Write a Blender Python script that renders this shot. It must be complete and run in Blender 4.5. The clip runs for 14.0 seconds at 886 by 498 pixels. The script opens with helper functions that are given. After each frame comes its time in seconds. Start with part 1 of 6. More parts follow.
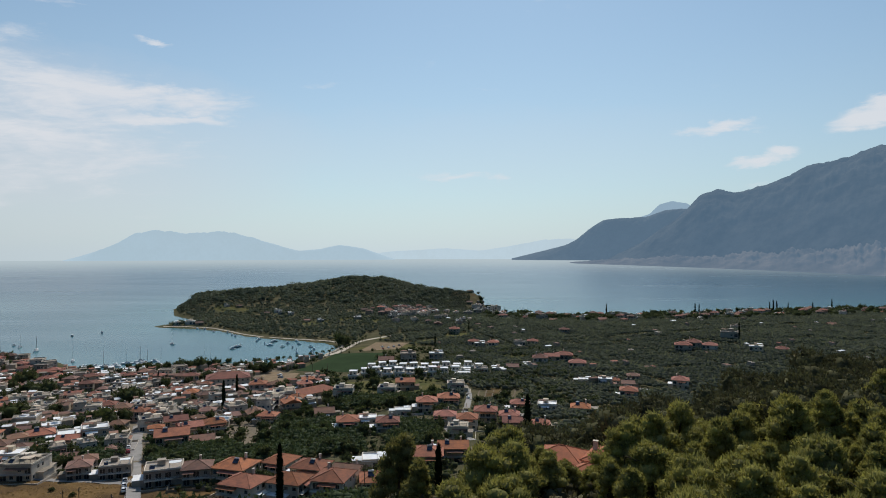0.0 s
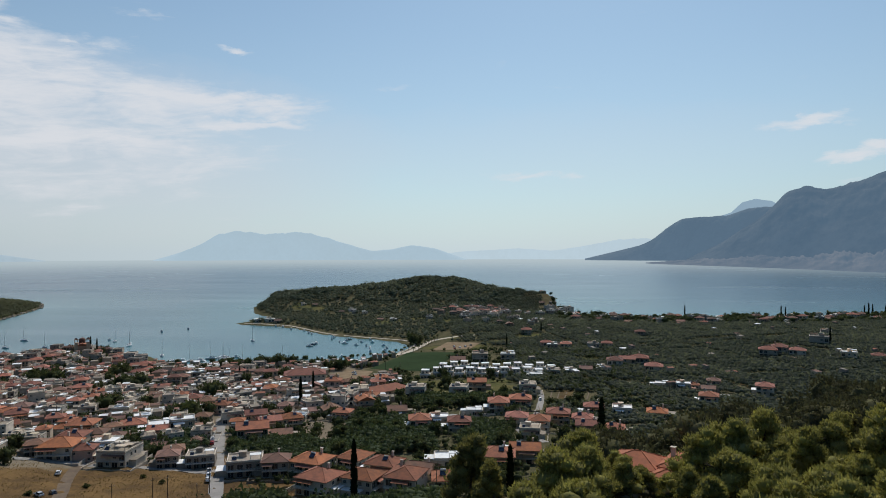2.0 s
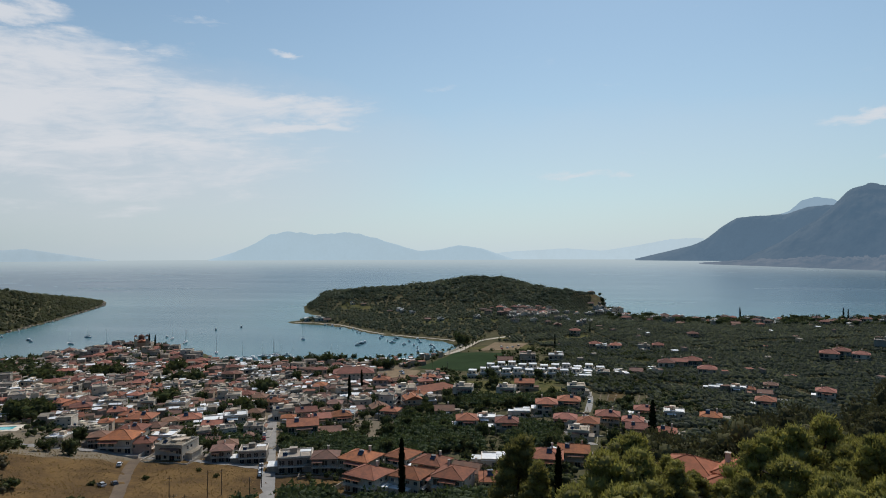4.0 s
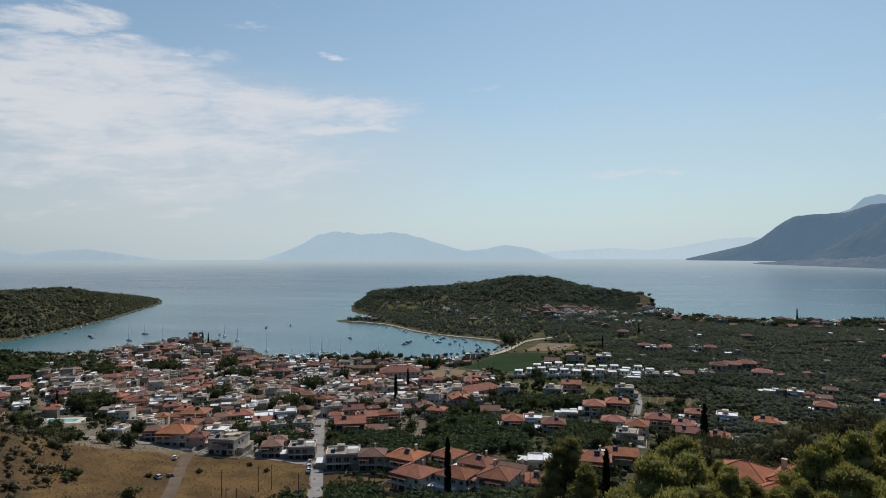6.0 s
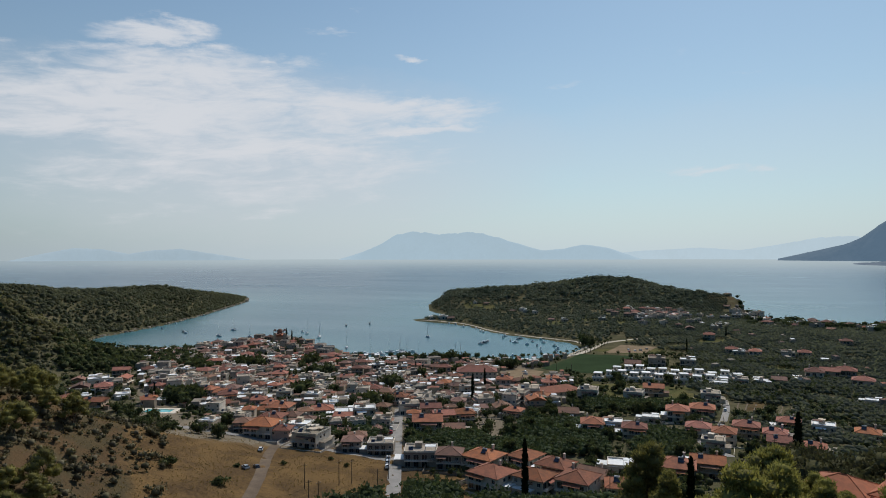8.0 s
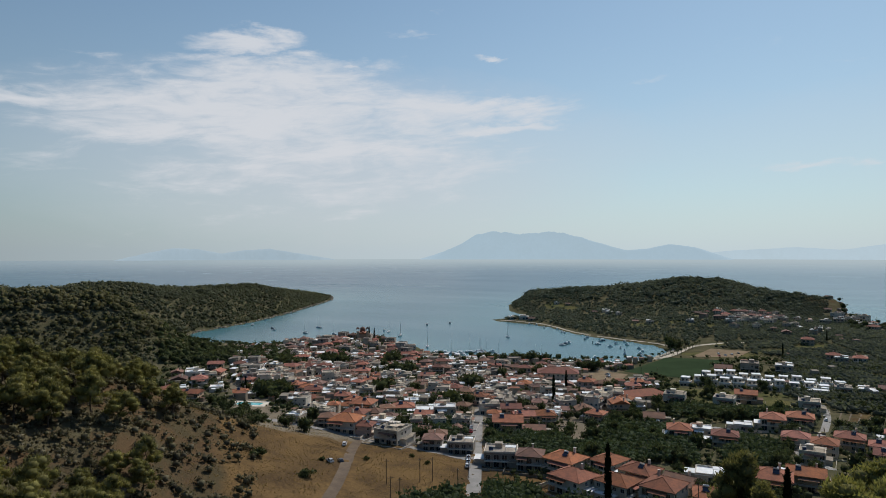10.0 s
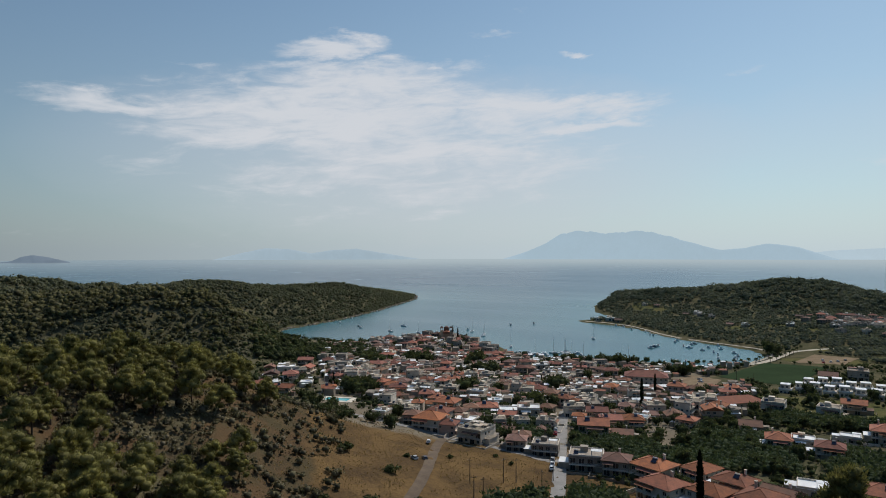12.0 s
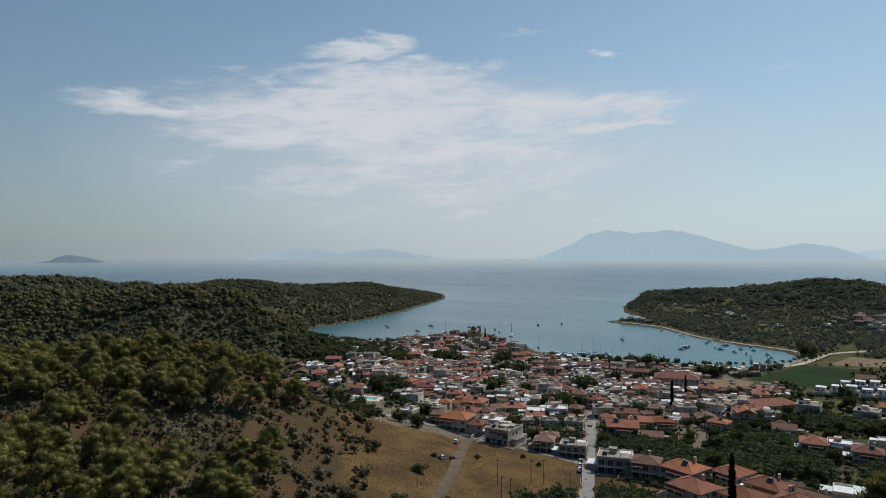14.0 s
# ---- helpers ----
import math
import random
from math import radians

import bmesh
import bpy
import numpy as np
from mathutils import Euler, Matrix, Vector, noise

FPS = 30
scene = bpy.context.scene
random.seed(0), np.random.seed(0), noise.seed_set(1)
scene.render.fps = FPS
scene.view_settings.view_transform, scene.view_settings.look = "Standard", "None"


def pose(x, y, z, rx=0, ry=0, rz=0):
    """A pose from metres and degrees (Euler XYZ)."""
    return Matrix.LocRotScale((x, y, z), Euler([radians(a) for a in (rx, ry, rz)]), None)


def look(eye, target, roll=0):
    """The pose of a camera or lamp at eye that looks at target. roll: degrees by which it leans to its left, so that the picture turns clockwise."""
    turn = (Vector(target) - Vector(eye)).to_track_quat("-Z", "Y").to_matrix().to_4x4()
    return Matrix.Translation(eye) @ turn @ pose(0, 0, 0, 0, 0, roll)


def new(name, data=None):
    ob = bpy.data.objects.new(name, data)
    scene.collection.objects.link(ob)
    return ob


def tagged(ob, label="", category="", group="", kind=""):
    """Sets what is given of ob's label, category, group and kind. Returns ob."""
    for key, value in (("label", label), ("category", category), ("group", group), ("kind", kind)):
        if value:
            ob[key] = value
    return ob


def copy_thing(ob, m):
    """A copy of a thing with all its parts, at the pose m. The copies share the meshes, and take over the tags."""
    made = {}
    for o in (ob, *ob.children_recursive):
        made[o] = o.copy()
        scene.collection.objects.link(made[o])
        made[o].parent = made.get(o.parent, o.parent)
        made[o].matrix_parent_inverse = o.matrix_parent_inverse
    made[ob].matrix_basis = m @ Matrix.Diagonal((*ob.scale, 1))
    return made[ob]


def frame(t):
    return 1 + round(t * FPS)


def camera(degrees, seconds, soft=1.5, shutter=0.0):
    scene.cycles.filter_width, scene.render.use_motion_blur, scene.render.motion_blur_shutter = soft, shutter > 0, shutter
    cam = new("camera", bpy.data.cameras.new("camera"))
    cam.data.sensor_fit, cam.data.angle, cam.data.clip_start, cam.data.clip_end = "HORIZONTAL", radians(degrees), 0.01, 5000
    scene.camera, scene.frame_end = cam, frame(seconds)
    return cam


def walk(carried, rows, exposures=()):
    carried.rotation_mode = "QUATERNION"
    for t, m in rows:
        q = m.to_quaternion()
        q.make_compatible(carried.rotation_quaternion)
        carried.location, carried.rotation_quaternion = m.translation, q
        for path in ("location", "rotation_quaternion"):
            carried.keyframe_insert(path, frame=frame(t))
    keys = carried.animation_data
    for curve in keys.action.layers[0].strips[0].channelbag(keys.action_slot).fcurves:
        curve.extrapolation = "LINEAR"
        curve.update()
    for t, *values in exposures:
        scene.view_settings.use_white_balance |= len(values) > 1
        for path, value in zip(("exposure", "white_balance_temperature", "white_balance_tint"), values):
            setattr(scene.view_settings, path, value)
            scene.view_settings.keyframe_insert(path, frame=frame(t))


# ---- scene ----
# ================= camera: turns on the spot, 100 m above the sea =================
EYE = 100.0
cam = camera(68.32, 14.0, soft=0.96)
TURNS = [
    (0, 0.000, 0.302), (0.5, 0.912, 0.307), (1, 2.622, 0.310), (1.5, 4.678, 0.315), (2, 6.266, 0.319),
    (2.5, 7.625, 0.320), (3, 8.792, 0.322), (5.5, 13.004, 0.317), (6, 14.423, 0.310), (6.5, 16.020, 0.313),
    (7, 17.791, 0.301), (7.5, 19.348, 0.300), (8, 21.156, 0.299), (10.5, 30.119, 0.294), (11, 32.189, 0.293),
    (11.5, 34.015, 0.286), (12, 35.473, 0.285), (12.5, 36.331, 0.280), (13, 36.905, 0.278), (13.5, 37.449, 0.274),
    (14, 37.865, 0.273),
]
walk(cam, [(t, pose(0, 0, EYE, 90 + pitch, 0.08, yaw)) for t, yaw, pitch in TURNS],
     exposures=[(0, 0.12), (3, 0.08), (7, 0.04), (11, 0.0), (14, -0.03)])

# ================= light =================
SUN_AZ, SUN_EL = -7.0, 49.0      # degrees: to the left of +y, above the horizon


def node(tree, kind, **values):
    n = tree.nodes.new(kind)
    for key, value in values.items():
        n.inputs[key].default_value = value
    return n


def link(tree, a, b):
    tree.links.new(a, b)


def calc(tree, op, a, b=None, c=None, clamp=False):
    n = tree.nodes.new("ShaderNodeMath")
    n.operation, n.use_clamp = op, clamp
    for i, v in enumerate((a, b, c)):
        if v is None:
            continue
        if isinstance(v, (int, float)):
            n.inputs[i].default_value = v
        else:
            tree.links.new(v, n.inputs[i])
    return n.outputs[0]


def blend(tree, fac, a, b, mode="MIX"):
    n = tree.nodes.new("ShaderNodeMix")
    n.data_type, n.blend_type = "RGBA", mode
    for sock, v in ((n.inputs[0], fac), (n.inputs[6], a), (n.inputs[7], b)):
        if isinstance(v, (int, float)):
            sock.default_value = v
        elif isinstance(v, tuple):
            sock.default_value = (*v, 1.0)
        else:
            tree.links.new(v, sock)
    return n.outputs[2]


def step01(tree, v, lo, hi):
    n = tree.nodes.new("ShaderNodeMapRange")
    n.interpolation_type = "SMOOTHSTEP"
    tree.links.new(v, n.inputs[0])
    n.inputs[1].default_value, n.inputs[2].default_value = lo, hi
    return n.outputs[0]


def make_world():
    world = bpy.data.worlds.new("sky")
    scene.world = world
    world.use_nodes = True
    tr = world.node_tree
    tr.nodes.clear()
    sky = tr.nodes.new("ShaderNodeTexSky")
    sky.sky_type, sky.sun_disc = "NISHITA", False
    sky.sun_elevation, sky.sun_rotation = radians(SUN_EL), radians(-SUN_AZ)
    sky.altitude, sky.air_density, sky.dust_density, sky.ozone_density = 100, 1.0, 0.5, 1.2
    co = tr.nodes.new("ShaderNodeTexCoord").outputs["Generated"]
    sep = tr.nodes.new("ShaderNodeSeparateXYZ")
    link(tr, co, sep.inputs[0])
    x, y, z = sep.outputs
    az = calc(tr, "MULTIPLY", calc(tr, "ARCTAN2", calc(tr, "MULTIPLY", x, -1.0), y), 57.2958)
    el = calc(tr, "MULTIPLY", calc(tr, "ARCSINE", z), 57.2958)
    # wisps: noise drawn out sideways, in degrees of azimuth and elevation
    soft = tr.nodes.new("ShaderNodeCombineXYZ")
    link(tr, calc(tr, "MULTIPLY", az, 0.22), soft.inputs[0])
    link(tr, calc(tr, "MULTIPLY", el, 0.5), soft.inputs[1])
    ragged = node(tr, "ShaderNodeTexNoise", Scale=1.0, Detail=6.0, Roughness=0.6)
    link(tr, soft.outputs[0], ragged.inputs["Vector"])
    el2 = calc(tr, "ADD", el, calc(tr, "MULTIPLY", calc(tr, "SUBTRACT", ragged.outputs[0], 0.5), 3.2))
    flat = tr.nodes.new("ShaderNodeCombineXYZ")
    slant = calc(tr, "ADD", el, calc(tr, "MULTIPLY", az, 0.07))
    link(tr, calc(tr, "MULTIPLY", az, 0.13), flat.inputs[0])
    link(tr, calc(tr, "MULTIPLY", slant, 0.5), flat.inputs[1])
    big = node(tr, "ShaderNodeTexNoise", Scale=1.0, Detail=12.0, Roughness=0.6, Distortion=0.7)
    link(tr, flat.outputs[0], big.inputs["Vector"])
    thread = tr.nodes.new("ShaderNodeCombineXYZ")
    link(tr, calc(tr, "MULTIPLY", az, 0.3), thread.inputs[0])
    link(tr, calc(tr, "MULTIPLY", slant, 1.5), thread.inputs[1])
    fine = node(tr, "ShaderNodeTexNoise", Scale=1.0, Detail=8.0, Roughness=0.62, Distortion=1.0)
    link(tr, thread.outputs[0], fine.inputs["Vector"])
    wisp = calc(tr, "ADD", calc(tr, "MULTIPLY", big.outputs[0], 1.5), calc(tr, "MULTIPLY", fine.outputs[0], 0.6))

    def patch(a, e, wa, we, lean=0.0):
        """A soft oval round azimuth a and elevation e, in degrees."""
        da = calc(tr, "SUBTRACT", az, a)
        de = calc(tr, "SUBTRACT", calc(tr, "SUBTRACT", el2, e), calc(tr, "MULTIPLY", da, lean))
        q = calc(tr, "ADD", calc(tr, "POWER", calc(tr, "ABSOLUTE", calc(tr, "DIVIDE", da, wa)), 2.0),
                 calc(tr, "POWER", calc(tr, "ABSOLUTE", calc(tr, "DIVIDE", de, we)), 2.0))
        return calc(tr, "SUBTRACT", 1.0, q, clamp=True)

    cover = None
    for spec, k in CLOUDS:
        p = calc(tr, "MULTIPLY", patch(*spec), k)
        cover = p if cover is None else calc(tr, "MAXIMUM", cover, p)
    dens = step01(tr, calc(tr, "ADD", calc(tr, "MULTIPLY", cover, 0.85), wisp), 1.25, 1.98)
    veil = None
    for a, e, wa, we, k in VEILS:
        p = calc(tr, "MULTIPLY", patch(a, e, wa, we), k)
        veil = p if veil is None else calc(tr, "ADD", veil, p, clamp=True)
    # thin veil all over, haze towards the horizon
    haze = calc(tr, "POWER", 2.718, calc(tr, "MULTIPLY", calc(tr, "MAXIMUM", el, 0.0), -0.075))
    # haze scatters more light on the sun's side
    side = calc(tr, "ADD", calc(tr, "MULTIPLY", calc(tr, "COSINE", calc(tr, "MULTIPLY", calc(tr, "SUBTRACT", az, 6.0), 0.0174533)), 0.86), 0.18)
    hazy = tr.nodes.new("ShaderNodeVectorMath")
    hazy.operation = "SCALE"
    hazy.inputs[0].default_value = HAZE_SKY
    link(tr, side, hazy.inputs["Scale"])
    clear = blend(tr, 1.0, sky.outputs[0], (0.89, 1.09, 1.12), "MULTIPLY")
    col = blend(tr, calc(tr, "MULTIPLY", haze, 0.93), clear, hazy.outputs[0])
    col = blend(tr, veil, col, VEIL_TONE)
    col = blend(tr, calc(tr, "MULTIPLY", dens, 0.85), col, CLOUD_TONE)
    bg = tr.nodes.new("ShaderNodeBackground")
    link(tr, col, bg.inputs[0])
    bg.inputs[1].default_value = SKY_STRENGTH
    out = tr.nodes.new("ShaderNodeOutputWorld")
    link(tr, bg.outputs[0], out.inputs[0])


SKY_STRENGTH = 0.08
HAZE_SKY = (6.15, 7.3, 8.0)
CLOUD_TONE = (8.3, 8.5, 8.95)
VEIL_TONE = (7.0, 7.2, 7.85)
VEILS = [(39, 8.5, 31, 8.0, 0.42), (34, 4.0, 24, 6.0, 0.2), (-4, 9.0, 26, 4.0, 0.14)]
CLOUDS = [
    ((46, 11.5, 21, 4.4, -0.02), 1.0), ((33, 12.4, 13, 3.6, 0.1), 0.92), ((42, 14.6, 13, 2.6, -0.06), 1.0), ((44.5, 17.3, 6.5, 1.3, -0.08), 1.0), ((24, 12.3, 10, 1.3, 0.02), 0.9),
    ((24, 10.9, 9, 0.8, 0.0), 0.85), ((38, 9.2, 22, 3.2, 0.03), 0.8), ((62, 11.4, 8, 1.4, 0.05), 0.8), ((40, 7.0, 26, 5.5, 0.0), 0.62), ((36.2, 15.6, 1.7, 0.45, -0.05), 0.95),
    ((24.0, 16.4, 1.8, 0.4, 0.1), 0.7), ((31, 18.6, 4, 0.6, 0.0), 0.5), ((-26.2, 7.2, 3.6, 0.9, -0.18), 1.05), ((-27.6, 7.9, 1.6, 0.9, 0.0), 1.15), ((-26.6, 5.2, 3.0, 0.5, 0.0), 0.6), ((-33.5, 9.9, 3.6, 1.3, -0.1), 1.1), ((-34.5, 10.8, 2, 1.0, 0.0), 1.15),
    ((-23, 9.9, 5, 0.7, 0.0), 0.85), ((11, 14.2, 3.0, 0.5, 0.0), 0.7), ((-1, 6.6, 6.0, 0.6, 0.0), 0.62),
]
make_world()
sun_data = bpy.data.lights.new("sun", "SUN")
sun_data.energy, sun_data.angle, sun_data.color = 3.1, radians(0.6), (1.0, 0.95, 0.87)
sun = new("sun", sun_data)
a, e = radians(SUN_AZ), radians(SUN_EL)
sun.matrix_world = look((0, 0, 0), (math.sin(a) * math.cos(e), -math.cos(a) * math.cos(e), -math.sin(e)))
sun.location = (-400, 900, 900)


# ================= materials =================
def material(name, base, alt=None, scale=1.0, rough=0.85, metal=0.0, bump=0.0, fine=None, per_object=0.0, per_island=0.0,
             emit=None, emit_strength=0.0, spec=0.3, thin=0.0):
    """Two-scale noise between base and alt, with a little of its own tone for each object or island."""
    m = bpy.data.materials.new(name)
    m.use_nodes = True
    tr = m.node_tree
    b = tr.nodes["Principled BSDF"]
    b.inputs["Roughness"].default_value, b.inputs["Metallic"].default_value = rough, metal
    b.inputs["Specular IOR Level"].default_value = spec
    geo = tr.nodes.new("ShaderNodeNewGeometry")
    pos = geo.outputs["Position"]
    n1 = node(tr, "ShaderNodeTexNoise", Scale=scale, Detail=6.0, Roughness=0.62)
    link(tr, pos, n1.inputs["Vector"])
    n2 = node(tr, "ShaderNodeTexNoise", Scale=fine or scale * 7.3, Detail=4.0, Roughness=0.6)
    link(tr, pos, n2.inputs["Vector"])
    alt = alt or tuple(c * 0.75 for c in base)
    mix = calc(tr, "ADD", calc(tr, "MULTIPLY", step01(tr, n1.outputs[0], 0.36, 0.64), 0.65),
               calc(tr, "MULTIPLY", step01(tr, n2.outputs[0], 0.3, 0.7), 0.35))
    col = blend(tr, mix, base, alt)
    hsv = None
    if per_object or per_island:
        hsv = tr.nodes.new("ShaderNodeHueSaturation")
        rnd = tr.nodes.new("ShaderNodeObjectInfo").outputs["Random"] if per_object else geo.outputs["Random Per Island"]
        k = per_object or per_island
        link(tr, calc(tr, "ADD", calc(tr, "MULTIPLY", rnd, 2 * k), 1 - k), hsv.inputs["Value"])
        hue = calc(tr, "FRACT", calc(tr, "MULTIPLY", rnd, 7.31))
        link(tr, calc(tr, "ADD", calc(tr, "MULTIPLY", hue, 0.05 * k), 0.5 - 0.025 * k), hsv.inputs["Hue"])
        link(tr, calc(tr, "ADD", calc(tr, "MULTIPLY", hue, 0.6 * k), 1 - 0.3 * k), hsv.inputs["Saturation"])
        link(tr, col, hsv.inputs["Color"])
        col = hsv.outputs[0]
    link(tr, col, b.inputs["Base Color"])
    if bump:
        bp = node(tr, "ShaderNodeBump", Strength=0.6, Distance=bump)
        link(tr, n2.outputs[0], bp.inputs["Height"])
        link(tr, bp.outputs[0], b.inputs["Normal"])
    if thin:
        t = tr.nodes.new("ShaderNodeBsdfTranslucent")
        link(tr, blend(tr, 1.0, col, (1.0, 1.0, 0.7), "MULTIPLY"), t.inputs[0])
        both = tr.nodes.new("ShaderNodeMixShader")
        both.inputs[0].default_value = thin
        link(tr, b.outputs[0], both.inputs[1])
        link(tr, t.outputs[0], both.inputs[2])
        link(tr, both.outputs[0], tr.nodes["Material Output"].inputs[0])
    if emit:
        b.inputs["Emission Color"].default_value = (*emit, 1)
        b.inputs["Emission Strength"].default_value = emit_strength
    return m


PLASTER = [
    material("plaster_white", (0.68, 0.6, 0.5), (0.48, 0.42, 0.34), 0.35, per_object=0.16),
    material("plaster_cream", (0.56, 0.45, 0.33), (0.4, 0.325, 0.24), 0.35, per_object=0.18),
    material("plaster_grey", (0.38, 0.325, 0.27), (0.26, 0.22, 0.18), 0.35, per_object=0.2),
    material("plaster_ochre", (0.52, 0.385, 0.27), (0.4, 0.295, 0.21), 0.35, per_object=0.18),
    material("plaster_rose", (0.52, 0.37, 0.31), (0.4, 0.285, 0.24), 0.35, per_object=0.18),
]
TILE = material("clay_roof_tile", (0.37, 0.138, 0.078), (0.22, 0.092, 0.06), 0.4, rough=0.9, bump=0.05, fine=1.6, per_object=0.32)
TILE_OLD = material("weathered_roof_tile", (0.25, 0.128, 0.086), (0.145, 0.088, 0.066), 0.35, rough=0.9, bump=0.05, fine=1.6, per_object=0.32)
CONCRETE = material("flat_roof_concrete", (0.33, 0.275, 0.21), (0.19, 0.16, 0.128), 0.3, per_object=0.25)
WHITEWASH = material("white_roof_coating", (0.82, 0.82, 0.81), (0.68, 0.68, 0.67), 0.3, per_object=0.08)
GLASS = material("window_glass", (0.03, 0.035, 0.04), rough=0.12, spec=0.6)
RAIL = material("balcony_rail_paint", (0.6, 0.59, 0.57), (0.45, 0.44, 0.42), 1.0, rough=0.5)
METAL = material("grey_metal", (0.4, 0.4, 0.41), rough=0.4, metal=0.8)
SOLAR = material("solar_glass", (0.02, 0.025, 0.05), rough=0.15, spec=0.6)
ASPHALT = material("worn_asphalt", (0.3, 0.28, 0.26), (0.22, 0.205, 0.19), 0.25, bump=0.02)
TRACK = material("pale_dirt_track", (0.15, 0.105, 0.066), (0.1, 0.068, 0.044), 0.3, bump=0.05)
EARTH = material("bare_earth", (0.28, 0.21, 0.14), (0.19, 0.14, 0.09), 0.15, bump=0.05, spec=0.0)
SAND = material("pale_beach_sand", (0.5, 0.43, 0.33), (0.4, 0.34, 0.26), 0.2, bump=0.05)
BARK = material("pine_bark", (0.12, 0.085, 0.06), (0.07, 0.05, 0.035), 2.0, bump=0.05)
PINE = material("pine_needles", (0.35, 0.318, 0.105), (0.21, 0.202, 0.08), 0.25, rough=0.75, fine=1.5, per_island=0.25, thin=0.42, spec=0.0)
# leaf colours of FOREST and GROVE are lightened, with distance haze painted in
FOREST = material("hazed_maquis_leaves", (0.185, 0.195, 0.142), (0.1, 0.118, 0.09), 0.014, rough=0.85, fine=0.12, per_island=0.35, thin=0.4, spec=0.0)
GROVE = material("hazed_orchard_leaves", (0.158, 0.168, 0.124), (0.108, 0.12, 0.096), 0.012, rough=0.8, fine=0.1, per_island=0.14, thin=0.45, spec=0.0)
CITRUS = material("orange_tree_leaves", (0.082, 0.104, 0.05), (0.06, 0.08, 0.042), 0.1, rough=0.7, fine=0.8, per_island=0.25, thin=0.35, spec=0.05)
GARDEN = material("garden_leaves", (0.1, 0.112, 0.052), (0.06, 0.07, 0.036), 0.2, rough=0.8, fine=1.5, per_island=0.4, thin=0.35, spec=0.0)
DARKWOOD = material("evergreen_oak_leaves", (0.115, 0.11, 0.06), (0.07, 0.068, 0.042), 0.2, rough=0.8, fine=1.2, per_island=0.4, thin=0.25, spec=0.0)
# warm ridge against greyer headland: haze between them is painted into the leaf colours
RIDGEWOOD = material("ridge_leaves", (0.215, 0.195, 0.1), (0.14, 0.132, 0.074), 0.03, rough=0.85, fine=0.25, per_island=0.3, thin=0.45, spec=0.0)
HEADWOOD = material("hazed_headland_leaves", (0.2, 0.2, 0.13), (0.13, 0.135, 0.092), 0.02, rough=0.85, fine=0.15, per_island=0.3, thin=0.5, spec=0.0)
SPUR_PINE = material("dark_pine_needles", (0.295, 0.262, 0.092), (0.155, 0.148, 0.066), 0.12, rough=0.75, fine=1.5, per_island=0.25, thin=0.4, spec=0.0)
STRAW = material("dry_straw", (0.36, 0.25, 0.11), (0.2, 0.145, 0.07), 0.07, rough=0.9, fine=0.5, per_island=0.4, thin=0.3, spec=0.0)
SCRUB = material("maquis_scrub", (0.17, 0.148, 0.09), (0.11, 0.098, 0.066), 0.06, rough=0.85, fine=0.8, per_island=0.45, thin=0.3, spec=0.0)
CYPRESS = material("cypress_leaves", (0.022, 0.03, 0.014), (0.012, 0.018, 0.009), 0.6, rough=0.85, fine=2.0, per_island=0.3, spec=0.0)
HULL = material("white_boat_paint", (0.75, 0.75, 0.75), rough=0.35, per_object=0.1)
HULL_DARK = material("dark_boat_paint", (0.04, 0.06, 0.1), rough=0.35, per_object=0.3)
WOOD = material("weathered_pole_wood", (0.12, 0.09, 0.065), (0.08, 0.06, 0.045), 2.0)
GRASS = material("pitch_grass", (0.042, 0.064, 0.032), (0.033, 0.05, 0.026), 0.03, fine=0.6, spec=0.0)
POOL = material("pool_water", (0.08, 0.42, 0.45), (0.1, 0.48, 0.5), 1.0, rough=0.1, spec=0.5)
ROCK = material("shore_rock", (0.3, 0.25, 0.2), (0.18, 0.15, 0.12), 0.15, bump=0.3, per_object=0.15)
VILLA_TILE = material("orange_villa_tile", (0.42, 0.14, 0.07), (0.3, 0.11, 0.06), 0.4, rough=0.9, bump=0.05, fine=1.6)
STONE = material("church_stone", (0.52, 0.33, 0.22), (0.42, 0.27, 0.19), 0.5)


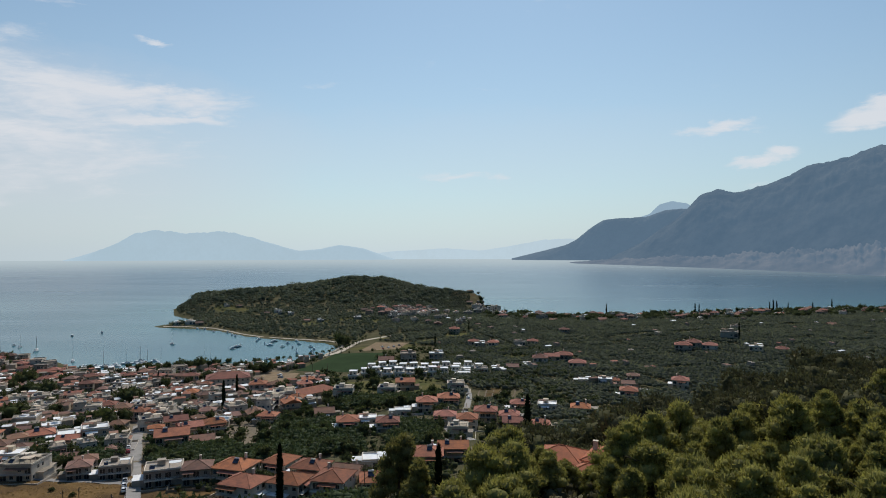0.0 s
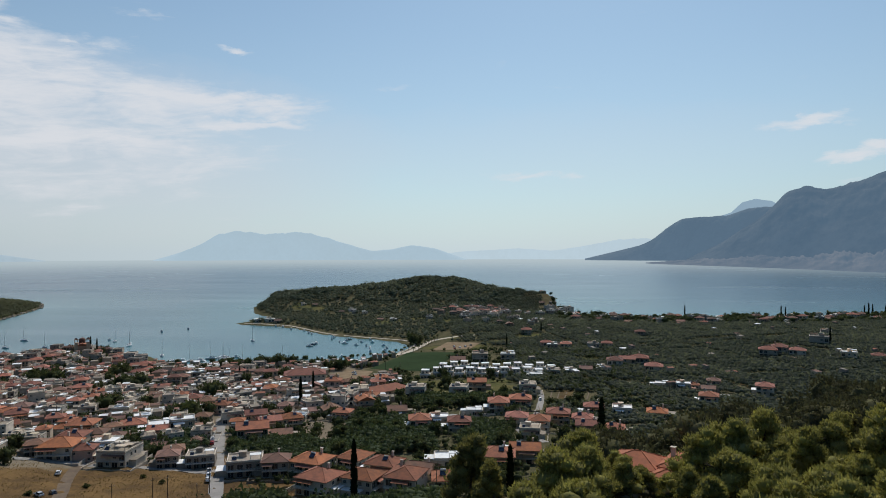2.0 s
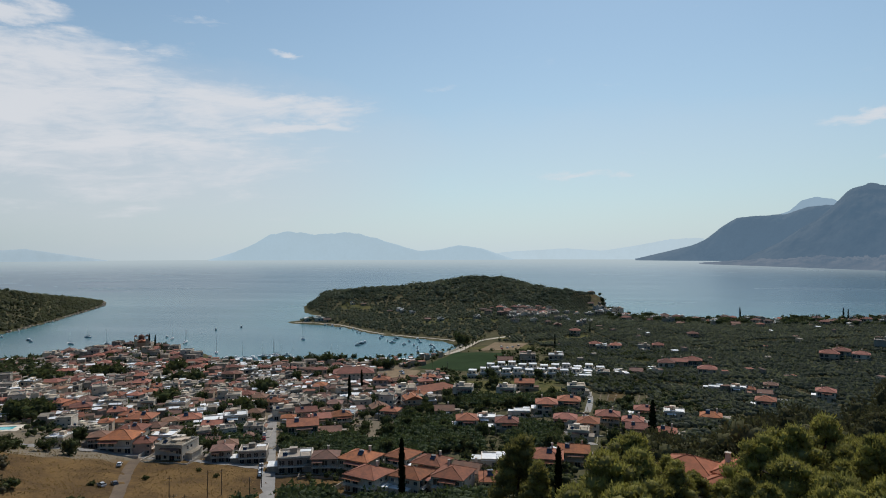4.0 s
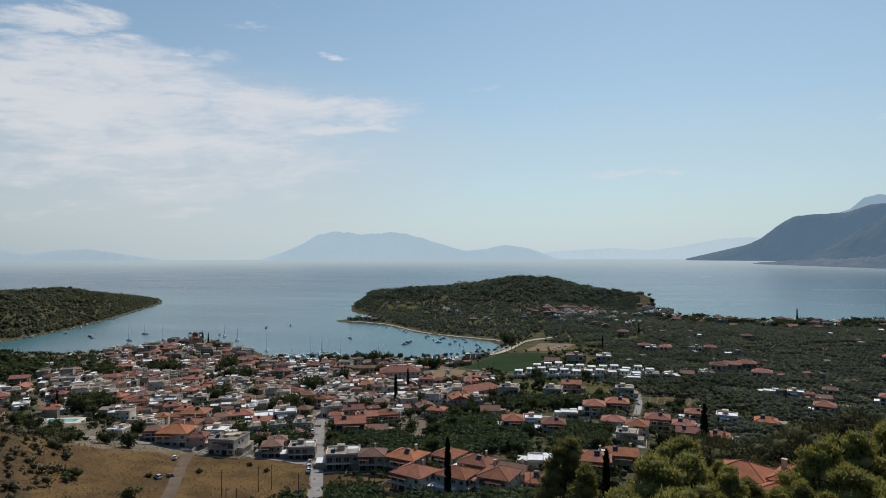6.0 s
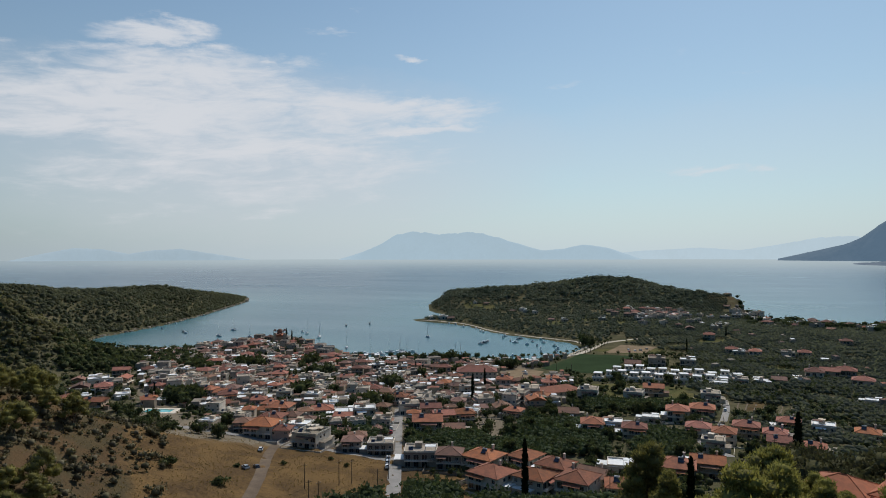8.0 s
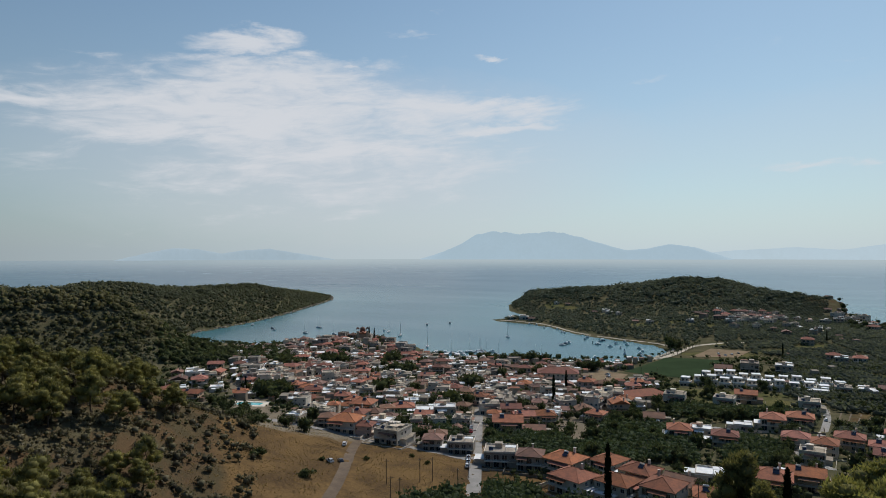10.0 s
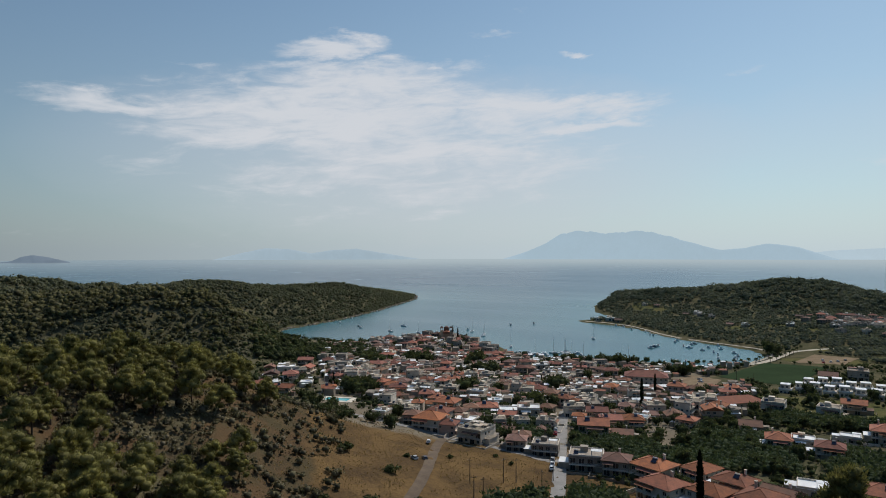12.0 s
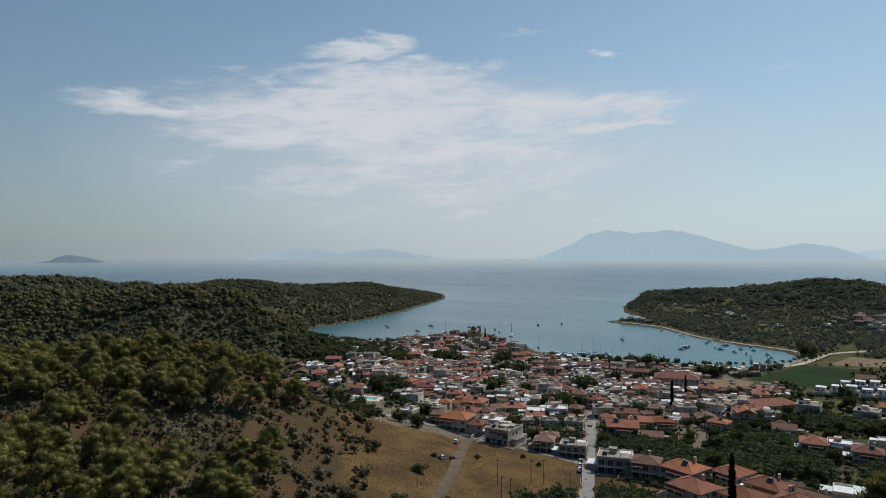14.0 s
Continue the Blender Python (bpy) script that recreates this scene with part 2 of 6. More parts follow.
# ================= mesh helpers =================
class Build:
    """Gathers boxes, prisms and quads into one mesh with several materials."""

    def __init__(self):
        self.v, self.f, self.m = [], [], []

    def face(self, pts, mat=0):
        n = len(self.v)
        self.v += [tuple(p) for p in pts]
        self.f.append(tuple(range(n, n + len(pts))))
        self.m.append(mat)

    def box(self, x0, y0, z0, x1, y1, z1, mat=0):
        c = [(x0, y0, z0), (x1, y0, z0), (x1, y1, z0), (x0, y1, z0), (x0, y0, z1), (x1, y0, z1), (x1, y1, z1), (x0, y1, z1)]
        n = len(self.v)
        self.v += c
        for q in ((3, 2, 1, 0), (4, 5, 6, 7), (0, 1, 5, 4), (1, 2, 6, 5), (2, 3, 7, 6), (3, 0, 4, 7)):
            self.f.append(tuple(n + i for i in q))
            self.m.append(mat)

    def tube(self, p, q, r0, r1, sides=6, mat=0, cap=True):
        p, q = Vector(p), Vector(q)
        d = (q - p).normalized()
        u = d.orthogonal().normalized()
        w = d.cross(u)
        n = len(self.v)
        for c, r in ((p, r0), (q, r1)):
            for i in range(sides):
                a = 2 * math.pi * i / sides
                self.v.append(tuple(c + (u * math.cos(a) + w * math.sin(a)) * r))
        for i in range(sides):
            j = (i + 1) % sides
            self.f.append((n + i, n + j, n + sides + j, n + sides + i))
            self.m.append(mat)
        if cap:
            self.f.append(tuple(n + sides + i for i in range(sides)))
            self.m.append(mat)

    def mesh(self, name, *mats):
        me = bpy.data.meshes.new(name)
        spot, own = {}, []
        for p in self.v:
            own.append(spot.setdefault((round(p[0], 4), round(p[1], 4), round(p[2], 4)), len(spot)))
        me.from_pydata(list(spot), [], [tuple(own[i] for i in q) for q in self.f])
        for m in mats:
            me.materials.append(m)
        if len(mats) > 1:
            me.polygons.foreach_set("material_index", self.m)
        me.update()
        return me


def tri_mesh(name, verts, tris, mat, smooth=False):
    """A mesh from arrays of corners and triangles or quads."""
    me = bpy.data.meshes.new(name)
    verts, tris = np.asarray(verts, np.float32), np.asarray(tris, np.int32)
    k = tris.shape[1]
    me.vertices.add(len(verts))
    me.vertices.foreach_set("co", verts.ravel())
    me.loops.add(tris.size)
    me.loops.foreach_set("vertex_index", tris.ravel())
    me.polygons.add(len(tris))
    me.polygons.foreach_set("loop_start", np.arange(0, tris.size, k, dtype=np.int32))
    if smooth:
        me.polygons.foreach_set("use_smooth", np.ones(len(tris), bool))
    me.materials.append(mat)
    me.update(calc_edges=True)
    return me


def part(name, data, parent, label="", m=None):
    """Links a mesh as one part of a thing, at the pose m within it."""
    ob = new(name, data)
    ob.parent = parent
    if m is not None:
        ob.matrix_basis = m
    if label:
        ob["label"] = label
    return ob


def thing(name, label, category, group="", kind="", data=None):
    return tagged(new(name, data), label, category, group, kind)


def polar(az, r):
    """The place r metres from under the camera, az degrees to the left of +y."""
    return -r * math.sin(radians(az)), r * math.cos(radians(az))


# ================= the lie of the land =================
BAY = [(774, 1139), (585, 1096), (374, 1037), (189, 1009), (95, 1040), (69, 1075), (78, 1180), (40, 1330), (-120, 1480),
       (-330, 1450), (-470, 1310), (-480, 1165), (-425, 1040), (-378, 985), (-365, 930), (-392, 890), (-380, 874), (-330, 866),
       (-287, 840), (-233, 783), (-185, 753), (-142, 734), (-119, 715), (-108, 680), (-115, 637), (-133, 603), (-154, 588),
       (-193, 568), (-240, 552), (-297, 545), (-320, 550), (-362, 584)]
COVE = [(-393, 603), (-430, 628), (-468, 600), (-480, 560), (-523, 522), (-549, 482), (-585, 475), (-612, 505), (-645, 550),
        (-664, 575), (-671, 628), (-690, 710), (-740, 845), (-858, 1100), (-925, 1190), (-1010, 1215), (-1060, 1050), (-1040, 800),
        (-1080, 600), (-1250, 400), (-1700, 200), (-2600, -400), (-2600, -2600), (2600, -2600), (2600, 1500), (1500, 1230)]
COAST = np.array(BAY + COVE, float)


def inland(x, y):
    """Metres from the shore: above nought on land, below it at sea."""
    x, y = np.asarray(x, float), np.asarray(y, float)
    best = np.full(x.shape, 1e18)
    odd = np.zeros(x.shape, bool)
    for p, q in zip(COAST, np.roll(COAST, -1, 0)):
        d = q - p
        s = np.clip(((x - p[0]) * d[0] + (y - p[1]) * d[1]) / (d @ d), 0, 1)
        best = np.minimum(best, (x - p[0] - s * d[0]) ** 2 + (y - p[1] - s * d[1]) ** 2)
        cross = (p[1] > y) != (q[1] > y)
        with np.errstate(divide="ignore", invalid="ignore"):
            odd ^= cross & (x < (q[0] - p[0]) * (y - p[1]) / (q[1] - p[1]) + p[0])
    return np.where(odd, 1, -1) * np.sqrt(best)


def ease(v, lo, hi):
    s = np.clip((v - lo) / (hi - lo), 0, 1)
    return s * s * (3 - 2 * s)


def ridge(x, y, x0, y0, h0, x1, y1, h1, wide):
    dx, dy = x1 - x0, y1 - y0
    s = np.clip(((x - x0) * dx + (y - y0) * dy) / (dx * dx + dy * dy + 1e-9), 0, 1)
    d2 = (x - x0 - s * dx) ** 2 + (y - y0 - s * dy) ** 2
    return (h0 + (h1 - h0) * s) * np.exp(-0.5 * d2 / wide ** 2)


def waves(x, y, size, seed):
    """Smooth uneven ground, about -1 to 1."""
    rng = np.random.RandomState(seed)
    out = np.zeros(np.shape(x))
    for k in range(5):
        f = 2 ** (k * 0.7) / size
        a, b, c = rng.uniform(0, 6.28, 3)
        out += np.sin((x * math.cos(a) + y * math.sin(a)) * 6.28 * f + b + 1.7 * np.sin((y * math.cos(a) - x * math.sin(a)) * 4 * f + c)) * 0.5 ** (k * 0.6)
    return out / 2.2


def height(x, y):
    x, y = np.asarray(x, float), np.asarray(y, float)
    s = inland(x, y)
    z = 1.3 * ease(s, -2, 10) + 22 * (1 - np.exp(-np.maximum(s, 0) / 400)) - 6 * ease(-s, 0, 60)
    shore = ease(s, 0, 55)
    # the hill under the camera and its spurs
    z = z + ridge(x, y, 20, -60, 85, 80, 40, 46, 80)
    z = z + ridge(x, y, 150, 195, 40, 35, 150, 15, 46)
    z = z + ridge(x, y, -4, 106, 12, 25, 104, 5, 24)
    # the knoll of the church
    z = z + ridge(x, y, -392, 555, 6, -380, 540, 6, 32)
    z = z + ridge(x, y, -245, 128, 42, -205, -30, 38, 56)
    # headland beyond the cove
    parts = [ridge(x, y, -930, 1190, 1, -850, 850, 29, 75), ridge(x, y, -850, 850, 29, -800, 560, 41, 90),
             ridge(x, y, -800, 560, 42, -780, 300, 49, 85), ridge(x, y, -780, 300, 49, -880, 80, 63, 100),
             ridge(x, y, -690, 250, 48, -575, 312, 49, 52), ridge(x, y, -575, 312, 49, -532, 362, 46, 40), ridge(x, y, -532, 362, 46, -522, 440, 13, 34)]
    # peninsula
    parts += [ridge(x, y, -430, 1150, 21, -230, 1190, 27, 85), ridge(x, y, -140, 1240, 40, -150, 1240, 40, 95),
              ridge(x, y, -70, 1170, 27, 45, 1140, 27, 62)]
    top = np.power(sum(np.power(np.maximum(p, 0), 4) for p in parts), 0.25)
    z = z + top * np.where(y > 950, np.where(x > -600, ease(s, 0, np.where(x > -20, 16.0, 45.0)), shore), shore)
    rough = np.clip(z / 40, 0.05, 1)
    return z + (waves(x, y, 90, 3) * 2.6 + waves(x, y, 23, 4) * 0.8) * rough * (s > 0)


def ground_at(x, y):
    return float(height(np.array([x]), np.array([y]))[0])


def grid_sheet(name, angles, radii, lift, mat):
    A, R = np.meshgrid(np.radians(angles), radii, indexing="ij")
    X, Y = -R * np.sin(A), R * np.cos(A)
    Z = lift(X, Y, R)
    n, k = A.shape
    idx = np.arange(n * k).reshape(n, k)
    q = np.stack([idx[:-1, :-1], idx[:-1, 1:], idx[1:, 1:], idx[1:, :-1]], -1).reshape(-1, 4)[:, ::-1]
    return tri_mesh(name, np.stack([X, Y, Z], -1).reshape(-1, 3), q, mat, True), X.ravel(), Y.ravel()


def ground_material():
    m = material("dry_ground", (0.195, 0.122, 0.054), (0.075, 0.05, 0.03), 0.06, rough=0.95, bump=0.6, fine=0.9, spec=0.0)
    tr = m.node_tree
    b = tr.nodes["Principled BSDF"]
    was = b.inputs["Base Color"].links[0].from_socket
    at = tr.nodes.new("ShaderNodeAttribute")
    at.attribute_name = "cover"
    sep = tr.nodes.new("ShaderNodeSeparateColor")
    link(tr, at.outputs["Color"], sep.inputs[0])
    n = node(tr, "ShaderNodeTexNoise", Scale=0.05, Detail=8.0, Roughness=0.65)
    link(tr, tr.nodes.new("ShaderNodeNewGeometry").outputs["Position"], n.inputs["Vector"])
    edge = calc(tr, "MULTIPLY", calc(tr, "SUBTRACT", n.outputs[0], 0.5), 0.9)
    green = step01(tr, calc(tr, "ADD", sep.outputs[0], edge), 0.4, 0.6)
    town = step01(tr, calc(tr, "ADD", sep.outputs[1], edge), 0.4, 0.6)
    shore = step01(tr, calc(tr, "ADD", sep.outputs[2], edge), 0.4, 0.6)
    br = tr.nodes.new("ShaderNodeAttribute")
    br.attribute_name = "brown"
    col = blend(tr, calc(tr, "MULTIPLY", step01(tr, calc(tr, "ADD", br.outputs["Fac"], edge), 0.35, 0.65), 0.8), was, blend(tr, step01(tr, n.outputs[0], 0.42, 0.6), (0.105, 0.068, 0.04), (0.07, 0.06, 0.037)))
    col = blend(tr, green, col, blend(tr, step01(tr, n.outputs[0], 0.4, 0.62), (0.08, 0.078, 0.044), (0.125, 0.108, 0.064)))
    col = blend(tr, town, col, (0.2, 0.165, 0.12))
    col = blend(tr, shore, col, (0.36, 0.31, 0.24))
    md = tr.nodes.new("ShaderNodeAttribute")
    md.attribute_name = "meadow"
    tone = blend(tr, step01(tr, n.outputs[0], 0.35, 0.65), (0.135, 0.118, 0.052), (0.08, 0.088, 0.038))
    col = blend(tr, step01(tr, calc(tr, "ADD", md.outputs["Fac"], edge), 0.4, 0.6), col, tone)
    link(tr, col, b.inputs["Base Color"])
    return m


MEADOWS = [(-342, 1039, 26, 16), (-330, 1020, 30, 10), (-244, 957, 30, 7), (-169, 869, 24, 6), (-150, 905, 30, 6), (-90, 880, 26, 7), (-16, 690, 15, 16), (-69, 722, 16, 12), (-20, 425, 36, 26), (15, 720, 22, 30), (-40, 455, 50, 12), (60, 560, 26, 18), (-60, 660, 40, 18), (-62, 318, 12, 6)]


def colour_attribute(me, name, rgb):
    at = me.color_attributes.new(name, "FLOAT_COLOR", "POINT")
    at.data.foreach_set("color", np.concatenate([rgb, np.ones((len(rgb), 1))], 1).astype(np.float32).ravel())


def turn_steps(fine):
    return np.concatenate([np.arange(-50, 92, fine), np.linspace(92, 310, 38)])


def x_cliff(x, y, s):
    """Where the peninsula's end breaks off in a bare brown cliff."""
    return ease(x, -50, 0) * (y > 1020) * (y < 1260) * (s > 0) * (1 - ease(s, 40, 80))


def make_land():
    me, X, Y = grid_sheet("ground", turn_steps(0.4), np.geomspace(0.02, 4900, 400), lambda x, y, r: height(x, y), ground_material())
    s = inland(X, Y)
    r = np.hypot(X, Y)
    az = np.degrees(np.arctan2(-X, Y))
    gold = np.exp(-(((X + 150) / 75) ** 2 + ((Y - 205) / 62) ** 2) ** 2)
    green = np.clip(0.75 + 0.3 * waves(X, Y, 120, 9) + 0.4 * (r > 560) - 1.2 * gold, 0, 1)
    # thin, dry scrub on the spur above the field
    brown = np.maximum((1 - ease(r, 300, 340)) * ease(az, 44, 50), 0.9 * (x_cliff(X, Y, s)))
    town = ease(az, 10, 16) * (1 - ease(az, 44, 50)) * ease(r, 270, 310) * (s > 0) * (r < 700) * 0.8
    shore = (1 - ease(np.abs(s), 3, 8)) * 0.9 * (r < 700) * (az > -5) * (az < 24)
    colour_attribute(me, "cover", np.stack([np.where(brown > 0, green * 0.55, green), town, shore], 1))
    at = me.attributes.new("brown", "FLOAT", "POINT")
    at.data.foreach_set("value", brown.astype(np.float32))
    meadow = np.zeros(len(X))
    for mx, my, wx, wy in MEADOWS:
        meadow = np.maximum(meadow, 1.15 * np.exp(-(((X - mx) / wx) ** 2 + ((Y - my) / wy) ** 2) ** 2))
    at = me.attributes.new("meadow", "FLOAT", "POINT")
    at.data.foreach_set("value", meadow.astype(np.float32))
    thing("ground", "dry rolling ground with scrub, fields and sandy shore", "ground", kind="structure", data=me)


def sea_material():
    m = bpy.data.materials.new("sea_water")
    m.use_nodes = True
    tr = m.node_tree
    b = tr.nodes["Principled BSDF"]
    at = tr.nodes.new("ShaderNodeAttribute")
    at.attribute_name = "shoal"
    pos = tr.nodes.new("ShaderNodeNewGeometry").outputs["Position"]
    n = node(tr, "ShaderNodeTexNoise", Scale=0.006, Detail=5.0, Roughness=0.6)
    link(tr, pos, n.inputs["Vector"])
    deep = blend(tr, n.outputs[0], (0.025, 0.075, 0.12), (0.035, 0.095, 0.14))
    link(tr, blend(tr, at.outputs["Fac"], deep, (0.07, 0.195, 0.205)), b.inputs["Base Color"])
    long = tr.nodes.new("ShaderNodeMapping")
    long.inputs["Scale"].default_value = (0.0012, 0.006, 1.0)
    link(tr, pos, long.inputs["Vector"])
    streak = node(tr, "ShaderNodeTexNoise", Scale=1.0, Detail=6.0, Roughness=0.6, Distortion=0.6)
    link(tr, long.outputs[0], streak.inputs["Vector"])
    link(tr, calc(tr, "ADD", calc(tr, "MULTIPLY", streak.outputs[0], 0.16), 0.17), b.inputs["Roughness"])
    rip = node(tr, "ShaderNodeTexNoise", Scale=0.25, Detail=6.0, Roughness=0.65)
    link(tr, pos, rip.inputs["Vector"])
    bp = node(tr, "ShaderNodeBump", Strength=0.05, Distance=0.5)
    link(tr, rip.outputs[0], bp.inputs["Height"])
    link(tr, bp.outputs[0], b.inputs["Normal"])
    b.inputs["IOR"].default_value = 1.33
    return m


def sea_level(r):
    """Far water is drawn up a little, for the miles of sea that lie behind it."""
    return 50 * np.clip((r - 2200) / 2700, 0, 1) ** 1.4


def make_sea():
    me, X, Y = grid_sheet("sea", turn_steps(0.5), np.geomspace(300, 2200, 130), lambda x, y, r: sea_level(r), sea_material())
    s = inland(X, Y)
    shoal = 0.65 * np.exp(np.minimum(s, 0) / 200) + 0.08
    at = me.attributes.new("shoal", "FLOAT", "POINT")
    at.data.foreach_set("value", np.clip(shoal, 0, 1).astype(np.float32))
    thing("sea", "calm blue-green sea with faint streaks", "sea", kind="structure", data=me)
    # beyond it the open gulf, a backdrop with its haze painted on as emission
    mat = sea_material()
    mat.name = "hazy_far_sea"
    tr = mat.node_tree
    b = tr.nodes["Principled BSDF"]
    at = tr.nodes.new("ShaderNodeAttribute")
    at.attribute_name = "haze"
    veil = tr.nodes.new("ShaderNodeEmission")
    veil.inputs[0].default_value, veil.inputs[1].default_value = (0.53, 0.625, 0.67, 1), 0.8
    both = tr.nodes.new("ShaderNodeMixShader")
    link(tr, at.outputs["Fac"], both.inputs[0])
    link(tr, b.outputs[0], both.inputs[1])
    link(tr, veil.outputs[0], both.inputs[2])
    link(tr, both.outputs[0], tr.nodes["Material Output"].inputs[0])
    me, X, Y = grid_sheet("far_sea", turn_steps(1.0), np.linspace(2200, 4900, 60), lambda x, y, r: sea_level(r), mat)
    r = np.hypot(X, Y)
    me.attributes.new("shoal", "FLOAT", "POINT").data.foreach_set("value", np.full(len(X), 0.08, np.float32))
    # painted haze grows with distance and is weaker towards the left
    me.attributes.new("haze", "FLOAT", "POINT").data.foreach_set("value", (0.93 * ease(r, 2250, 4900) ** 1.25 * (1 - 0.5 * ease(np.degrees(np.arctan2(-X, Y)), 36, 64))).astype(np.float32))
    thing("far_sea", "open sea fading into painted-on haze at the horizon", "sea", kind="structure", data=me)


make_land()
make_sea()


# ================= mountains and islands far off, their haze painted on as emission ===
# glow: the haze before a slope, put into its material as emitted colour
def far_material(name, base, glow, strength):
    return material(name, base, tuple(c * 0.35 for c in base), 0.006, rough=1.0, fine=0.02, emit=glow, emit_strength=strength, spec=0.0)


def far_range(name, label, crest, near, far, mat, seed, rough=0.12, steps=420, jag=1.0):
    """A mountain chain: crest rows are azimuth and height over the sea; near and far its foot's distances."""
    az = np.linspace(crest[0][0], crest[-1][0], steps)
    a, h = np.array(crest, float).T
    top = np.interp(az, a, h)
    k = np.ones(7) / 7
    top = np.convolve(np.pad(top, 3, "edge"), k, "valid")
    top = top * (1 + jag * (0.022 * waves(az, az * 0, 1.6, seed + 9) + 0.012 * waves(az, az * 0, 0.5, seed + 8)))
    s = np.linspace(0, 1, 60)
    A, S = np.meshgrid(az, s, indexing="ij")
    T = np.repeat(top[:, None], 60, 1)
    foot = np.interp(A, (crest[0][0], crest[-1][0]), near if isinstance(near, tuple) else (near, near))
    back = np.interp(A, (crest[0][0], crest[-1][0]), far if isinstance(far, tuple) else (far, far))
    R = foot + (back - foot) * S
    up = np.where(S < 0.8, np.sin(np.clip(S / 0.8, 0, 1) * math.pi / 2) ** 1.15, np.cos((S - 0.8) / 0.2 * math.pi / 2))
    X, Y = -R * np.sin(np.radians(A)), R * np.cos(np.radians(A))
    gully = waves(X, Y, 420, seed) + 0.5 * waves(X, Y, 130, seed + 1) + 0.25 * waves(X, Y, 50, seed + 2)
    Z = sea_level(R) - 3 + T * up * (1 + rough * gully * 0.5 * np.sin(np.clip(S / 0.8, 0, 1) * math.pi)) + T * 0.004 * waves(X, Y, 160, seed + 5) * up
    n, k2 = A.shape
    idx = np.arange(n * k2).reshape(n, k2)
    q = np.stack([idx[:-1, :-1], idx[1:, :-1], idx[1:, 1:], idx[:-1, 1:]], -1).reshape(-1, 4)
    me = tri_mesh(name, np.stack([X, Y, Z], -1).reshape(-1, 3), q, mat, True)
    return thing(name, label, "mountain", kind="structure", data=me)


# range, foothills and range end: bluish emission paints the haze over the slopes
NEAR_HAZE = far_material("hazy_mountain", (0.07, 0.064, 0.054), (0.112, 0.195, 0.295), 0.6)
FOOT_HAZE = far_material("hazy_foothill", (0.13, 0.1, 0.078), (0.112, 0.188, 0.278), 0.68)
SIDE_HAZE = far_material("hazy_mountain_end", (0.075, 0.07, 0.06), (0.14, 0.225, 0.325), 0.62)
# farther land emits a paler blue, the thicker haze painted into it
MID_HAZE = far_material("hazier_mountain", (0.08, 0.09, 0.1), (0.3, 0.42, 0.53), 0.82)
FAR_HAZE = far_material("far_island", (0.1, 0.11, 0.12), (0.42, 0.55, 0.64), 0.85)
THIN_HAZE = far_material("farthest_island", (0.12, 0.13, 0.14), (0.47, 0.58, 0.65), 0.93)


# islet and low island: again emission painted in for the haze
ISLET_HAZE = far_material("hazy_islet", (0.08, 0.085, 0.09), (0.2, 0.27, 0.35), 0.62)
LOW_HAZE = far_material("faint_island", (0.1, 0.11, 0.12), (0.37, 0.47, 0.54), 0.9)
MAIN_CREST = [(-50.8, 500), (-41.4, 700), (-35.3, 666), (-33.6, 654), (-31.8, 603), (-29.2, 570), (-28.1, 528), (-26.1, 466), (-24.1, 431),
              (-22.9, 461), (-21.5, 431), (-20.8, 365), (-19.6, 270), (-18.2, 200), (-17.0, 130), (-15.6, 75), (-14.2, 20)]
SIDE_CREST = [(-24.0, 300), (-22.0, 335), (-20.8, 355), (-18.7, 346), (-17.4, 305), (-13.9, 290), (-12.7, 227), (-11.5, 143), (-10.6, 106), (-8.7, 66), (-6.0, 10)]
FOOT_CREST = [(-50.0, 130), (-42.0, 120), (-36.0, 112), (-33.0, 120), (-30.0, 96), (-27.0, 80), (-25.0, 84), (-22.5, 52), (-20.0, 60), (-18.0, 44), (-16.0, 36), (-13.5, 22), (-11.0, 4)]
PEAK_CREST = [(-23.2, 233), (-21.5, 334), (-20.5, 396), (-19.4, 414), (-18.4, 396), (-17.6, 329), (-16.7, 302)]
ISLAND_CREST = [(4.2, 4), (5.9, 55), (7.1, 89), (9.0, 110), (11.0, 76), (12.6, 68), (14.7, 121), (17.0, 180), (18.6, 207), (21.5, 188), (22.7, 203),
                (24.0, 209), (25.4, 181), (26.6, 115), (28.4, 51), (30.2, 5)]
COAST_CREST = [(-13.4, 100), (-11.1, 154), (-8.7, 147), (-5.7, 97), (-3.3, 67), (-0.3, 84), (4.2, 63), (7.1, 38)]
LOW_CREST = [(37.6, 5), (40.0, 39), (43.0, 81), (45.0, 72), (46.9, 47), (48.8, 80), (50.7, 84), (52.6, 51), (54.9, 3)]
ISLET_CREST = [(65.1, 2), (66.6, 34), (67.6, 48), (68.3, 38), (69.0, 11), (70.1, 1)]
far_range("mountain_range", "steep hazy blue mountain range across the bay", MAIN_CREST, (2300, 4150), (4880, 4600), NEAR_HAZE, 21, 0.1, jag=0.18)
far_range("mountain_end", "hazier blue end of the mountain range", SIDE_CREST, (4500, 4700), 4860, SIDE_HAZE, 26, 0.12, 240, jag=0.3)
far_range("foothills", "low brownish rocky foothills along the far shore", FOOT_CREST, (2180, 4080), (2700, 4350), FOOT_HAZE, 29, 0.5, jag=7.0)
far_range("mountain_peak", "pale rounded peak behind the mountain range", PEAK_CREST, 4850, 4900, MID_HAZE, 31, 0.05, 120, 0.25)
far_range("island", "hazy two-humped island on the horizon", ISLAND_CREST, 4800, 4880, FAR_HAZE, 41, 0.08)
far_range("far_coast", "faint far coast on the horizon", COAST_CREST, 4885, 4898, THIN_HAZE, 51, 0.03)
